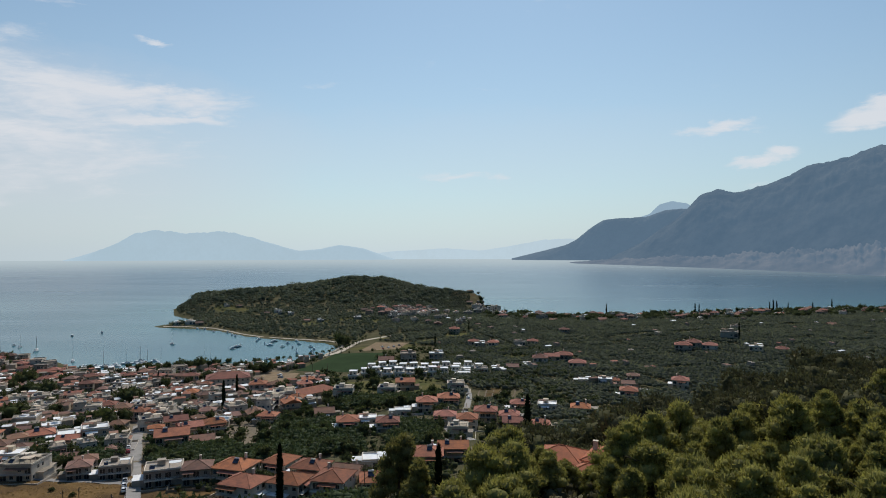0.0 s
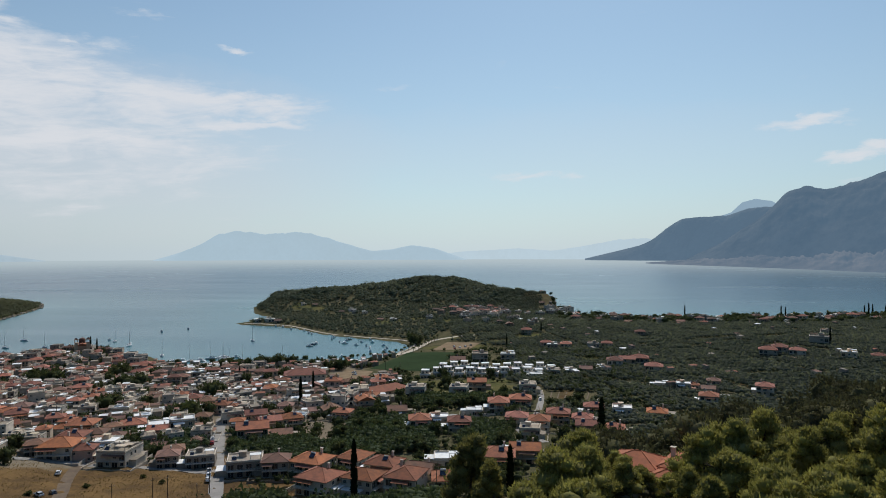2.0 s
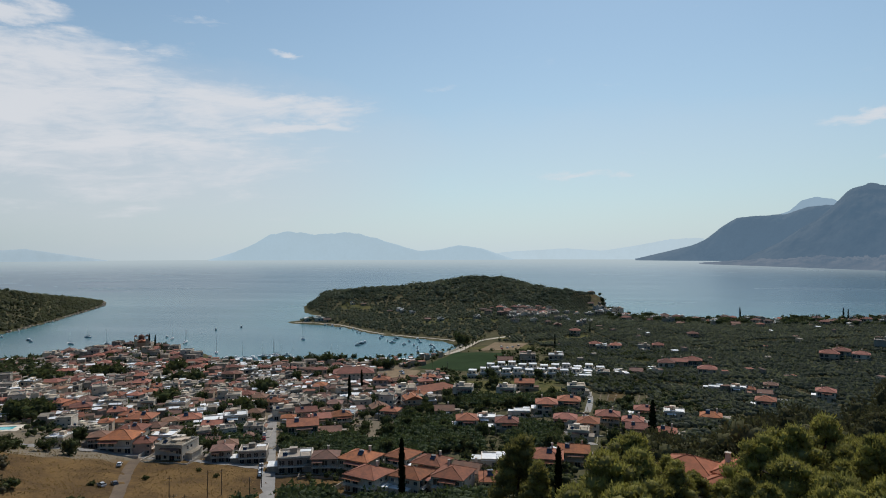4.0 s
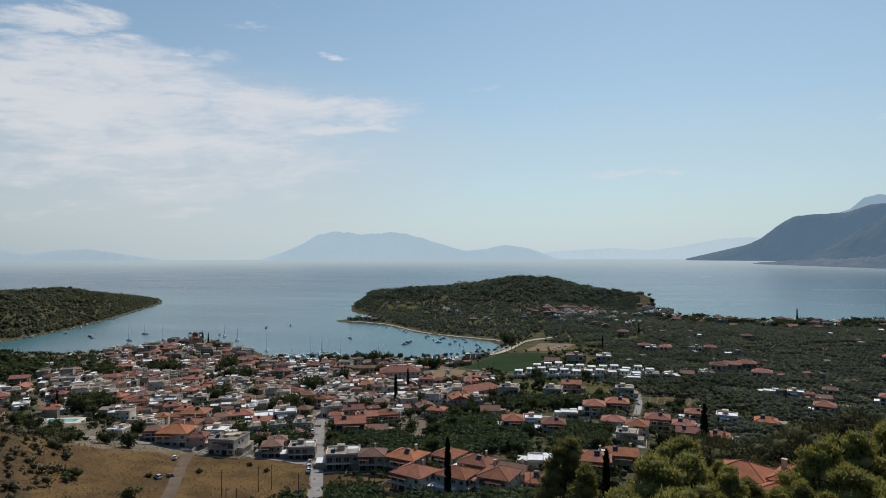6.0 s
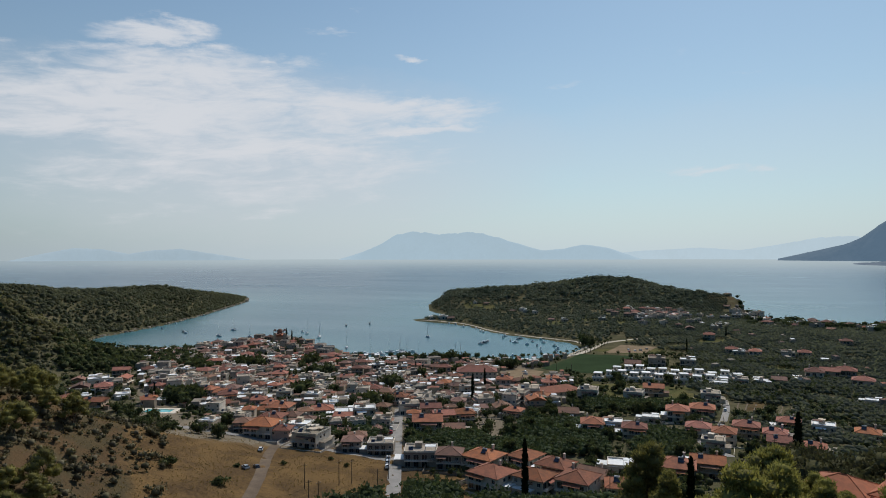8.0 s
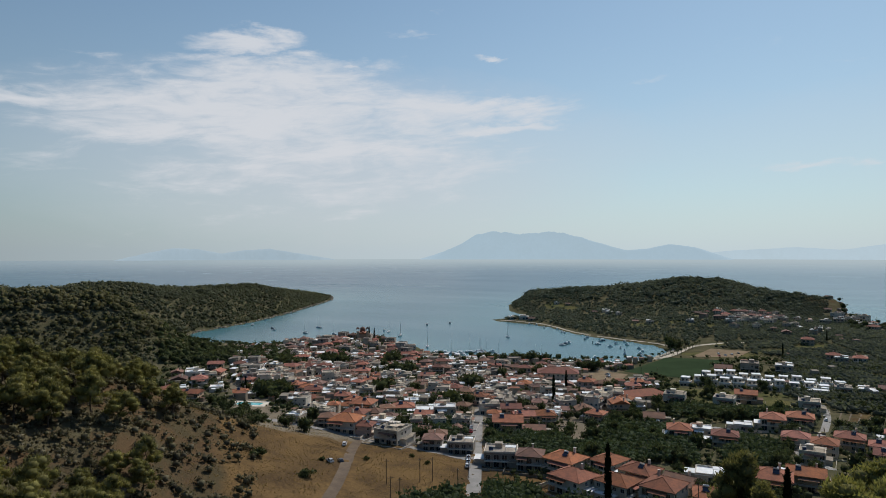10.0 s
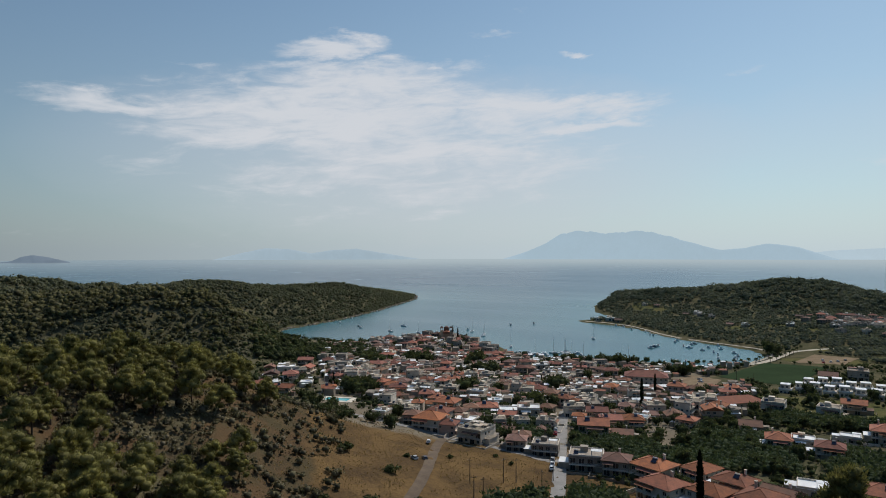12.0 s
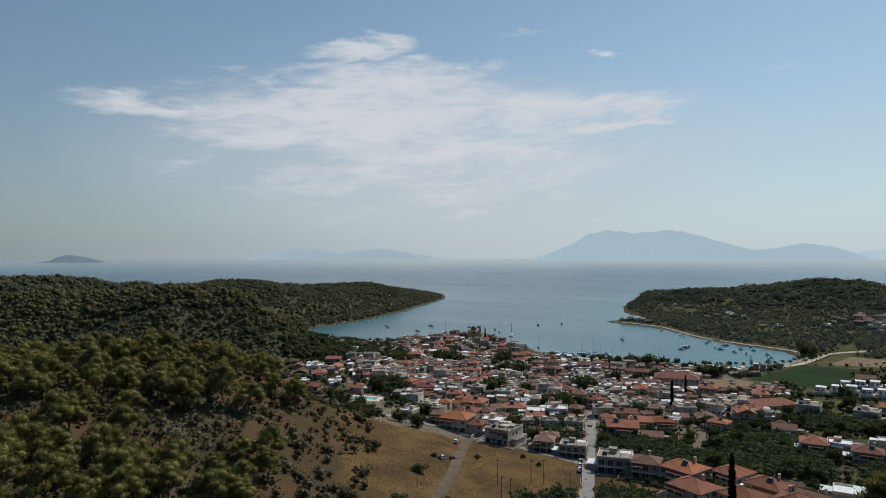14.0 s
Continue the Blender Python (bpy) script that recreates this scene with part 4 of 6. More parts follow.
def stock(plain):
    """The house types that the town is made of; plain ones stand far off."""
    out = []
    spec = [
        ("house", "two-storey cream house with orange tiled hip roof", 12, 11, 2, "hip", PLASTER[1], TILE),
        ("house", "two-storey white house with orange tiled hip roof", 11, 12, 2, "hip", PLASTER[0], TILE),
        ("house", "broad white house with orange tiled roof and balconies", 13, 12, 2, "hip", PLASTER[0], TILE),
        ("house", "one-storey house with weathered tiled roof", 10, 10, 1, "gable", PLASTER[1], TILE_OLD),
        ("house", "old two-storey grey house with weathered tiles", 10, 10, 2, "hip", PLASTER[2], TILE_OLD),
        ("house", "two-storey ochre house with tiled gable roof", 12, 10, 2, "gable", PLASTER[3], TILE),
        ("house", "two-storey white flat-roofed house with balconies", 12, 12, 2, "flat", PLASTER[0], CONCRETE),
        ("house", "wide grey flat-roofed house with balconies", 14, 12, 2, "flat", PLASTER[2], CONCRETE),
        ("house", "two-storey cream house with white flat roof", 11, 10, 2, "flat", PLASTER[1], WHITEWASH),
        ("house", "one-storey house with white flat roof", 11, 10, 1, "flat", PLASTER[0], WHITEWASH),
        ("house", "small one-storey house with orange hip roof", 9, 9, 1, "hip", PLASTER[0], TILE),
        ("house", "old two-storey house with dull brown tiles", 10, 10, 2, "hip", PLASTER[1], TILE_OLD),
        ("house", "three-storey white flat-roofed apartment house with balconies", 12, 10, 3, "flat", PLASTER[0], CONCRETE),
        ("house", "two-storey rose house with stepped orange tiled roofs", 10, 10, 2, "ell", PLASTER[4], TILE),
        ("house", "three-storey cream house with orange tiled hip roof", 11, 10, 3, "hip", PLASTER[1], TILE),
    ]
    for i, s in enumerate(spec):
        out.append(make_house(*s, seed=40 + i, plain=plain, group="houses far off" if plain else "houses of the town"))
    return out


STOCK = stock(False)
PLAIN = stock(True)
FAR = 490.0        # beyond this the houses of the town are one mesh
_crowd = []
_taken = []
_first = set()


def place(i, x, y, turn, size=1.0):
    """Puts house type i at x, y; the first of a type is the master itself. Far ones are gathered."""
    m = pose(x, y, ground_at(x, y), 0, 0, turn)
    _taken.append((x, y))
    KEEP_CLEAR.append((x, y, (7.0 if math.hypot(x, y) < FAR else 5.0) * size))
    if y > 780:
        KEEP_CLEAR.append((x - x * 14 / math.hypot(x, y), y - y * 14 / math.hypot(x, y), 9.0))
    if math.hypot(x, y) > FAR:
        _crowd.append((i, m @ Matrix.Diagonal((size, size, size, 1))))
        return
    if i in _first:
        ob = copy_thing(STOCK[i], m)
    else:
        _first.add(i)
        ob = STOCK[i]
        ob.matrix_basis = m
    ob.scale = (size, size, size)


def gather_crowd():
    """Joins the far houses, walls, windows, roofs and chimneys, into one mesh."""
    tones = {}
    mats = []

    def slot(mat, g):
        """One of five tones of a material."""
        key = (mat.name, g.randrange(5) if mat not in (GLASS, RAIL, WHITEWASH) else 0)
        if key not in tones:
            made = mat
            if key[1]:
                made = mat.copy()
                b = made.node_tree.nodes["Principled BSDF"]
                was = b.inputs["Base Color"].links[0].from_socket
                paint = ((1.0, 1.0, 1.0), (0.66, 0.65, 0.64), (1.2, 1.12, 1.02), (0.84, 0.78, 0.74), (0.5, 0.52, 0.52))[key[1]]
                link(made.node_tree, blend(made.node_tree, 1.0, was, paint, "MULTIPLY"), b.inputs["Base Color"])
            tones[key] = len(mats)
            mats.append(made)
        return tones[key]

    baked = []
    for root in PLAIN:
        rows = []
        for ob in root.children_recursive:
            local = ob.matrix_basis
            p = ob.parent
            while p is not root:
                local = p.matrix_basis @ local
                p = p.parent
            me = ob.data
            co = np.empty(len(me.vertices) * 3, np.float32)
            me.vertices.foreach_get("co", co)
            co = np.column_stack([co.reshape(-1, 3), np.ones(len(me.vertices))]) @ np.array(local).T
            rows.append((co, [tuple(q.vertices) for q in me.polygons], [q.material_index for q in me.polygons], list(me.materials)))
        baked.append(rows)
    v, f, mi, n = [], [], [], 0
    g = random.Random(8)
    for i, m in _crowd:
        m = np.array(m).T
        pick = {}
        for co, faces, idx, ms in baked[i]:
            v.append((co @ m)[:, :3])
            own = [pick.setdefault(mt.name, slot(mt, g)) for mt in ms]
            f += [tuple(k + n for k in q) for q in faces]
            mi += [own[k] for k in idx]
            n += len(co)
    me = bpy.data.meshes.new("far_houses")
    me.from_pydata(np.concatenate(v).tolist(), [], f)
    for mt in mats:
        me.materials.append(mt)
    me.polygons.foreach_set("material_index", mi)
    me.update()
    thing("far_houses", "crowded white and orange-roofed houses of the far town", "houses", kind="stuff", data=me)
    for root in PLAIN + [ob for i, ob in enumerate(STOCK) if i not in _first]:
        for ob in (*root.children_recursive, root):
            bpy.data.objects.remove(ob)


def lay(rows):
    for row in rows:
        place(*row)


def quarter(az0, az1, r0, r1, gap, kinds, turn, seed, fill=0.9, size=(0.8, 1.1), keep=None):
    """Fills a sector of the plan with houses on a rough grid."""
    g = random.Random(seed)
    t = radians(turn)
    n = int(r1 / gap) + 2
    for i in range(-n, n):
        for j in range(0, n * 2):
            u, v = i * gap + (j % 3) * gap * 0.3, j * gap * 0.9
            x, y = u * math.cos(t) - v * math.sin(t), u * math.sin(t) + v * math.cos(t)
            az, r = math.degrees(math.atan2(-x, y)), math.hypot(x, y)
            if not (az0 < az < az1 and r0 < r < r1) or g.random() > fill:
                continue
            x, y = x + g.uniform(-2.5, 2.5), y + g.uniform(-2.5, 2.5)
            if float(inland(np.array([x]), np.array([y]))[0]) < 14 or any((x - a) ** 2 + (y - b) ** 2 < (gap * 0.74) ** 2 for a, b in _taken):
                continue
            if keep and not keep(az, r, x, y) or not open_land(x, y):
                continue
            kind = g.choice(kinds)
            if r > 360 and (i * 7 + j * 13) % 5 == 0:
                kind = (6, 8, 6, 9)[(i + j) % 4]
            place(kind, x, y, turn + g.uniform(-24, 14) + g.choice((0, 0, 0, 90, 270)), g.uniform(*size))


# ================= roads, courts and the beach =================
def strip(name, label, category, path, width, mat, lift=0.12, kind="structure"):
    """A ribbon on the ground along a path, smoothed and laid on the slope."""
    pts = [Vector((x, y, 0)) for x, y in path]
    fine = []
    for i in range(len(pts) - 1):
        p0, p1, p2, p3 = pts[max(i - 1, 0)], pts[i], pts[i + 1], pts[min(i + 2, len(pts) - 1)]
        n = max(2, int((p2 - p1).length / 3))
        for k in range(n):
            t = k / n
            fine.append(0.5 * ((2 * p1) + (p2 - p0) * t + (2 * p0 - 5 * p1 + 4 * p2 - p3) * t * t + (3 * p1 - p0 - 3 * p2 + p3) * t ** 3))
            KEEP_CLEAR.append((fine[-1].x, fine[-1].y, width * 0.5 + 2.5))
    fine.append(pts[-1])
    v, across = [], 5
    for i, p in enumerate(fine):
        d = (fine[min(i + 1, len(fine) - 1)] - fine[max(i - 1, 0)]).normalized()
        side = Vector((d.y, -d.x, 0))
        for k in range(across):
            q = p + side * width * (k / (across - 1) - 0.5)
            v.append((q.x, q.y))
    v = np.array(v)
    z = height(v[:, 0], v[:, 1]) + lift
    z = z.reshape(-1, across)
    z[:] = np.maximum(z, z.max(1, keepdims=True) - 0.4)
    idx = np.arange(len(v)).reshape(-1, across)
    q = np.stack([idx[:-1, :-1], idx[:-1, 1:], idx[1:, 1:], idx[1:, :-1]], -1).reshape(-1, 4)[:, ::-1]
    return thing(name, label, category, kind=kind, data=tri_mesh(name, np.column_stack([v, z.ravel()]), q, mat, True))


def court(name, label, category, corners, mat, lift=0.25, clear=True):
    """A flat sheet between four corners, laid on the ground with a fine grid."""
    c = [np.array(p, float) for p in corners]
    n = 24
    u, w = np.meshgrid(np.linspace(0, 1, n), np.linspace(0, 1, n), indexing="ij")
    p = (c[0] * (1 - u[..., None]) * (1 - w[..., None]) + c[1] * u[..., None] * (1 - w[..., None]) + c[2] * u[..., None] * w[..., None] + c[3] * (1 - u[..., None]) * w[..., None]).reshape(-1, 2)
    if clear:
        for x, y in p[::5]:
            KEEP_CLEAR.append((x, y, 6.0))
    idx = np.arange(n * n).reshape(n, n)
    q = np.stack([idx[:-1, :-1], idx[1:, :-1], idx[1:, 1:], idx[:-1, 1:]], -1).reshape(-1, 4)
    return thing(name, label, category, kind="structure", data=tri_mesh(name, np.column_stack([p, height(p[:, 0], p[:, 1]) + lift]), q, mat, True))


strip("street", "straight pale concrete street with parked cars", "road", [(-96, 200), (-107, 225), (-122, 258), (-149, 318), (-160, 345)], 5.2, ASPHALT)
strip("lane", "narrow pale lane between gardens", "road", [(8, 340), (12, 359), (16, 404), (14, 439)], 3.6, ASPHALT)
strip("track", "rutted dirt track across the dry field", "road", [(-118, 135), (-126, 154), (-142, 188), (-165, 226), (-173, 244)], 4.2, TRACK, 0.2)
strip("field_road", "pale road along the dry field", "road", [(-240, 250), (-216, 240), (-190, 243), (-173, 246), (-150, 247), (-121, 244), (-112, 240)], 4.0, ASPHALT)
strip("side_lane", "short pale lane between houses", "road", [(-36, 355), (-18, 345), (-2, 338), (4, 318), (14, 300)], 4.0, ASPHALT)
strip("orchard_lane", "pale lane through the orchards", "road", [(60, 470), (88, 440), (112, 425), (135, 405)], 4.0, ASPHALT)
strip("promenade", "pale promenade along the beach", "road", [(-200, 556), (-150, 575), (-122, 605), (-104, 640), (-98, 680), (-90, 715), (-60, 745), (-30, 760)], 7.0, SAND)
strip("far_road", "pale road through the orchards", "road", [(120, 640), (220, 690), (330, 740), (460, 800)], 4.5, ASPHALT)
court("sports_pitch", "green grass sports pitch by the beach", "pitch", [(-118, 524), (-66, 508), (-54, 622), (-104, 632)], GRASS)
court("car_park", "pale gravel car park behind the beach", "car park", [(-84, 640), (-44, 644), (-36, 690), (-72, 700)], EARTH)
court("earth_lot", "bare pale earth lot", "lot", [(-138, 462), (-108, 455), (-112, 510), (-140, 520)], EARTH)
court("quay", "pale concrete quay of the harbour", "quay", [(-200, 552), (-200, 572), (-318, 566), (-312, 538)], ASPHALT, 0.5, False)

strip("beach", "narrow sandy beach with a low sea wall", "beach", [(-376, 877), (-330, 868.5), (-287, 842.5), (-232.5, 785.5), (-184.5, 755.5), (-141.5, 736.5), (-117, 717), (-105.5, 683), (-112, 640), (-130, 606)], 2.6, SAND, 0.5)
for k in range(7):
    a = -2.8 - k * 0.62
    strip("furrow", "pale furrow between young orchard trees", "furrow", [polar(a, 384 + k * 3), polar(a - 0.25, 404), polar(a - 0.4, 424)], 0.7, TRACK, 0.15)
KEEP_CLEAR += [(-342, 1039, 11), (-356, 1030, 9), (-326, 1026, 9), (-310, 1018, 8), (-244, 957, 10), (-258, 959, 8), (-228, 955, 8), (-169, 869, 9), (-182, 871, 7), (-155, 868, 7), (-16, 690, 13), (-69, 722, 11), (-20, 425, 20), (-42, 452, 14), (-8, 440, 14), (-62, 450, 10), (15, 722, 16), (60, 560, 12)]

# room kept for the pool, the school, the hall, the church and open lots
KEEP_CLEAR += [(-273, 276, 15), (-262, 262, 10), (-252, 254, 8), (-152, 462, 19), (-147, 446, 12), (-84, 412, 17), (-78, 398, 9), (-392, 556, 15), (-118, 446, 9), (-116, 470, 14), (-100, 500, 10), (-130, 512, 10)]

GROVES = [(-286, 309, 13), (-336, 436, 13), (-265, 427, 9), (-358, 405, 12), (-232, 352, 8), (-190, 395, 8), (-300, 470, 8), (-176, 330, 9)]
KEEP_CLEAR += GROVES

# ================= houses laid one by one =================
ALL = [0, 1, 2, 3, 4, 5, 6, 7, 8, 9, 10, 11]
# along the foot of the slope
lay([(6, -160, 250, 2, 1.0), (4, -140, 252, 22, 0.85), (7, -127, 254, 20, 0.8), (7, -105, 246, 20, 0.95), (4, -92, 245, 14, 1.0), (0, -78, 246, -16, 1.1),
     (1, -63, 254, -20, 0.95), (2, -68, 224, -20, 1.0), (1, -53, 226, 74, 1.0), (0, -49, 243, -15, 1.0), (1, -38, 226, -12, 1.05), (10, -24, 232, 8, 1.15), (3, -35, 243, -14, 1.05)])
lay([(9, -27, 262, 6, 1.0), (8, -17, 256, 6, 0.8), (0, -7, 257, 0, 1.1), (5, 4, 268, 0, 1.0), (9, 3, 281, -2, 0.9), (6, 7, 311, -4, 0.8),
     (1, -47, 322, 10, 0.95), (8, -38, 327, 8, 0.85), (0, -27, 318, 5, 0.9), (3, -64, 352, 12, 1.0), (9, -22, 356, 4, 0.8), (1, -9, 362, 2, 1.0), (0, 3, 371, 0, 1.0)])
lay([(2, 1, 334, -2, 0.85), (1, 12, 325, -5, 0.9), (0, 22, 339, -5, 0.95), (10, 34, 336, -6, 1.1), (0, 42, 358, -7, 0.85), (8, 56, 352, -9, 0.9), (10, 75, 357, -12, 1.1),
     (5, 34, 313, -6, 0.9), (10, 47, 318, -8, 1.0), (5, -25, 432, 4, 1.0), (6, 8, 418, 0, 0.9), (6, -30, 563, 4, 1.1), (8, -6, 560, 0, 1.1), (3, -48, 552, 5, 1.2)])
lay([(0, 30, 638, 0, 0.9), (3, 45, 636, 0, 0.9), (1, 13, 744, 0, 1.0), (1, 77, 519, -8, 1.05), (5, 88, 528, -10, 1.0), (0, 98, 530, -10, 1.1), (2, 101, 492, -12, 0.95),
     (2, 208, 566, -20, 1.05), (1, 220, 574, -20, 1.1), (2, 231, 566, -22, 0.95), (6, 276, 630, -24, 1.3), (8, 261, 545, -25, 1.0), (10, 287, 553, -27, 1.1)])
lay([(8, 106, 428, -14, 0.8), (10, 114, 436, -14, 0.8), (3, 120, 424, -14, 0.8), (1, 109, 384, -16, 0.9), (1, 151, 416, -20, 0.9), (4, 128, 440, -15, 0.8), (9, 95, 438, -14, 0.8)])
# round the dry field
lay([(2, -187, 252, 12, 1.05), (0, -209, 297, 14, 1.05), (8, -176, 266, 12, 0.95), (6, -161, 256, 8, 0.85), (0, -196, 272, 12, 1.0), (4, -143, 262, 30, 0.8),
     (5, -246, 294, 44, 0.75), (10, -300, 296, 46, 1.0), (1, -345, 304, 48, 0.9), (9, -379, 330, 49, 1.2), (7, -326, 335, 44, 1.1)])
lay([(10, -189, 307, 32, 1.2), (9, -174, 307, 30, 1.15), (8, -163, 306, 28, 1.05), (5, -135, 330, 26, 0.9), (5, -122, 294, 23, 1.15), (3, -110, 300, 22, 0.9)])
g_gap = random.Random(21)
# the dense town, from the street to the harbour
quarter(17, 45, 305, 720, 13.0, [0, 1, 3, 3, 4, 4, 5, 6, 6, 7, 8, 9, 10, 11, 11, 12, 12, 13, 13, 14], 27, 1, 0.93, (0.62, 0.92), lambda az, r, x, y: not (az < 24 and r < 330) and not (az > 41 and r < 400) and not (az > 41.5 and r > 545) and not (15 < az < 30.5 and float(inland(np.array([x]), np.array([y]))[0]) < 40) and g_gap.random() > 0.12)
quarter(40, 51, 400, 545, 19, [1, 3, 5, 9, 10, 13], 44, 7, 0.6, (0.75, 1.0))
quarter(11, 19, 345, 470, 15, [0, 1, 3, 4, 5, 6, 8, 9, 10, 12, 13, 13], 14, 2, 0.8, (0.75, 1.05))
quarter(2, 11, 365, 470, 24, [0, 1, 5, 10, 6], 6, 3, 0.35, (0.8, 1.0))
# villas among the orchards and along the far shore
quarter(-36, -2, 830, 1250, 27, [0, 1, 3, 11, 10, 4, 9, 6, 8], -15, 4, 0.6, (0.8, 1.15), lambda az, r, x, y: float(inland(np.array([x]), np.array([y]))[0]) < 150)
quarter(-36, -2, 560, 900, 80, [0, 1, 3, 10, 8], -15, 5, 0.22, (0.8, 1.0))
lay([(9, 15, 474, 0, 0.9), (6, 28, 484, -2, 0.8), (9, 41, 494, -4, 0.9), (3, 53, 500, -5, 0.9), (9, 66, 505, -6, 0.85), (8, 35, 622, -2, 0.9), (1, 48, 626, -4, 0.9), (6, 73, 624, -6, 0.9), (1, 86, 628, -6, 0.9)])
# peninsula village
quarter(0.8, 5.5, 920, 1050, 16, [1, 9, 10, 3, 6, 8, 4], 3, 9, 0.8, (0.75, 1.05))
quarter(-2.5, 8, 800, 1010, 24, [6, 9, 3, 3, 8, 11], 3, 6, 0.4, (0.7, 1.0), lambda az, r, x, y: (y > 860 or az < 2) and y < 1060)
lay([(9, -560, 190, 70, 1.0), (1, -520, 230, 66, 0.9), (9, -470, 190, 68, 0.8)])
lay([(9, -348, 1052, 20, 0.8), (3, -325, 1040, 15, 0.8), (9, -240, 968, 14, 0.9), (3, -262, 972, 14, 0.8), (9, -225, 966, 12, 0.8), (9, -165, 880, 10, 0.9), (3, -184, 884, 10, 0.8), (9, -300, 1085, 18, 0.7), (10, -110, 1015, 4, 0.8), (9, -96, 1040, 4, 0.8), (10, -30, 1035, 2, 0.8), (3, -14, 1020, 2, 0.8)])
lay([(9, -345, 893, 20, 1.2), (3, -330, 885, 20, 1.0), (9, -362, 890, 20, 0.9), (1, -50, 985, 2, 1.0), (9, -62, 1000, 2, 1.1), (9, -250, 990, 10, 1.0)])

gather_crowd()


def terrace():
    """White cubic terrace houses in two rows."""
    def one():
        root = thing("terrace_house", "white terrace house with a set-back upper floor", "house", "white terrace by the pitch")
        b = Build()
        holes = [(0.8, 2.2, 0.2, 2.3), (3.2, 4.6, 0.9, 2.3), (5.4, 6.6, 0.9, 2.3)]
        c = [(-3.7, -4.5), (3.7, -4.5), (3.7, 4.5), (-3.7, 4.5)]
        for k in range(4):
            facade(b, c[k], c[(k + 1) % 4], -2, 3.2, holes if k == 0 else [])
        b.face([(*p, 3.2) for p in c])
        part("wall", b.mesh("wall", PLASTER[0]), root)
        for u0, u1, v0, v1 in holes:
            part("window", window_mesh(u1 - u0, v1 - v0), root, m=pose(-3.7 + (u0 + u1) / 2, -4.5, v0))
        b = Build()
        up = [(0.7, 2.1, 3.4, 5.5), (3.4, 4.8, 4.0, 5.4)]
        c = [(-3.2, -1.6), (2.4, -1.6), (2.4, 4.4), (-3.2, 4.4)]
        for k in range(4):
            facade(b, c[k], c[(k + 1) % 4], 3.203, 6.2, up if k == 0 else [])
        upper = part("upper_floor", b.mesh("upper_floor", PLASTER[0]), root)
        for u0, u1, v0, v1 in up:
            part("window", window_mesh(u1 - u0, v1 - v0), upper, m=pose(-3.2 + (u0 + u1) / 2, -1.6, v0))
        r = Build()
        r.box(-3.35, -1.75, 6.2, 2.55, 4.55, 6.45)
        part("roof", r.mesh("roof", WHITEWASH), root, "white flat roof")
        r = Build()
        r.box(-3.7, -4.5, 3.203, 3.7, -4.3, 4.1)
        r.box(-3.7, -4.3, 3.203, -3.5, -1.6, 4.1)
        r.box(3.5, -4.3, 3.203, 3.7, 4.5, 4.1)
        part("parapet", r.mesh("parapet", WHITEWASH), root, "white parapet of the terrace")
        return root
    first = one()
    n = 0
    for row, (x0, y0, x1, y1) in enumerate(((-66, 482, 18, 478), (-56, 514, 28, 498))):
        for k in range(11):
            s = k / 10
            x, y = x0 + (x1 - x0) * s, y0 + (y1 - y0) * s + (k * 3 % 4) * 1.6
            m = pose(x, y, ground_at(x, y) - 1.2 + (k * 7 % 5) * 0.45, 0, 0, 4 + (k * 5 % 3 - 1) * 4)
            KEEP_CLEAR.append((x, y, 6.0))
            if n == 0:
                first.matrix_basis = m
            else:
                copy_thing(first, m)
            n += 1


terrace()


def school():
    """The long building with a large hipped roof near the harbour."""
    ob = make_house("school_building", "long pale two-storey building with a wide orange hip roof", 29, 17, 2, "hip", PLASTER[0], TILE, 77, balcony=False, extras=False, category="building", group="public buildings")
    ob.location = (-152, 462, ground_at(-152, 462))
    ob.rotation_euler = (0, 0, radians(19))
    KEEP_CLEAR.append((-152, 462, 17))
    hall = make_house("tiled_hall", "low hall with a broad weathered orange roof", 34, 14, 1, "hip", PLASTER[1], TILE, 78, balcony=False, extras=False, category="building", group="public buildings")
    hall.location = (-84, 412, ground_at(-84, 412))
    hall.rotation_euler = (0, 0, radians(50))
    KEEP_CLEAR.append((-84, 412, 17))


school()


def villa():
    """The big hipped villa among the pines."""
    root = thing("villa", "large villa with several orange hip roofs among pines", "house", "villas")
    z = ground_at(30, 135)
    root.location = (30, 139, z + 0.2)
    root.scale = (1.1, 1.1, 1.1)
    root.rotation_euler = (0, 0, radians(-28))
    for x, y, w, d, h in ((-4.5, 0, 9, 8, 2.9), (5.5, 2.5, 10, 9, 3.3), (3, -5.5, 7, 6, 2.5)):
        b = Build()
        c = [(x - w / 2, y - d / 2), (x + w / 2, y - d / 2), (x + w / 2, y + d / 2), (x - w / 2, y + d / 2)]
        holes = [(1.2, 2.6, 0.9, 2.2), (w - 2.8, w - 1.4, 0.9, 2.2)]
        for k in range(4):
            facade(b, c[k], c[(k + 1) % 4], -5, h, holes if k == 0 else [])
        part("wall", b.mesh("wall", PLASTER[0]), root)
        for u0, u1, v0, v1 in holes:
            part("window", window_mesh(u1 - u0, v1 - v0), root, m=pose(x - w / 2 + (u0 + u1) / 2, y - d / 2, v0))
        part("roof", hip_roof(w, d, h, min(w, d) * 0.24, 0.7).mesh("roof", VILLA_TILE), root, "orange clay-tiled hip roof", pose(x, y, 0))
    c = Build()
    c.box(1.0, 2.6, 3.0, 1.8, 3.4, 5.6)
    c.box(0.9, 2.5, 5.6, 1.9, 3.5, 5.75)
    part("chimney", c.mesh("chimney", PLASTER[0]), root)
    KEEP_CLEAR.append((29, 137, 15))


villa()


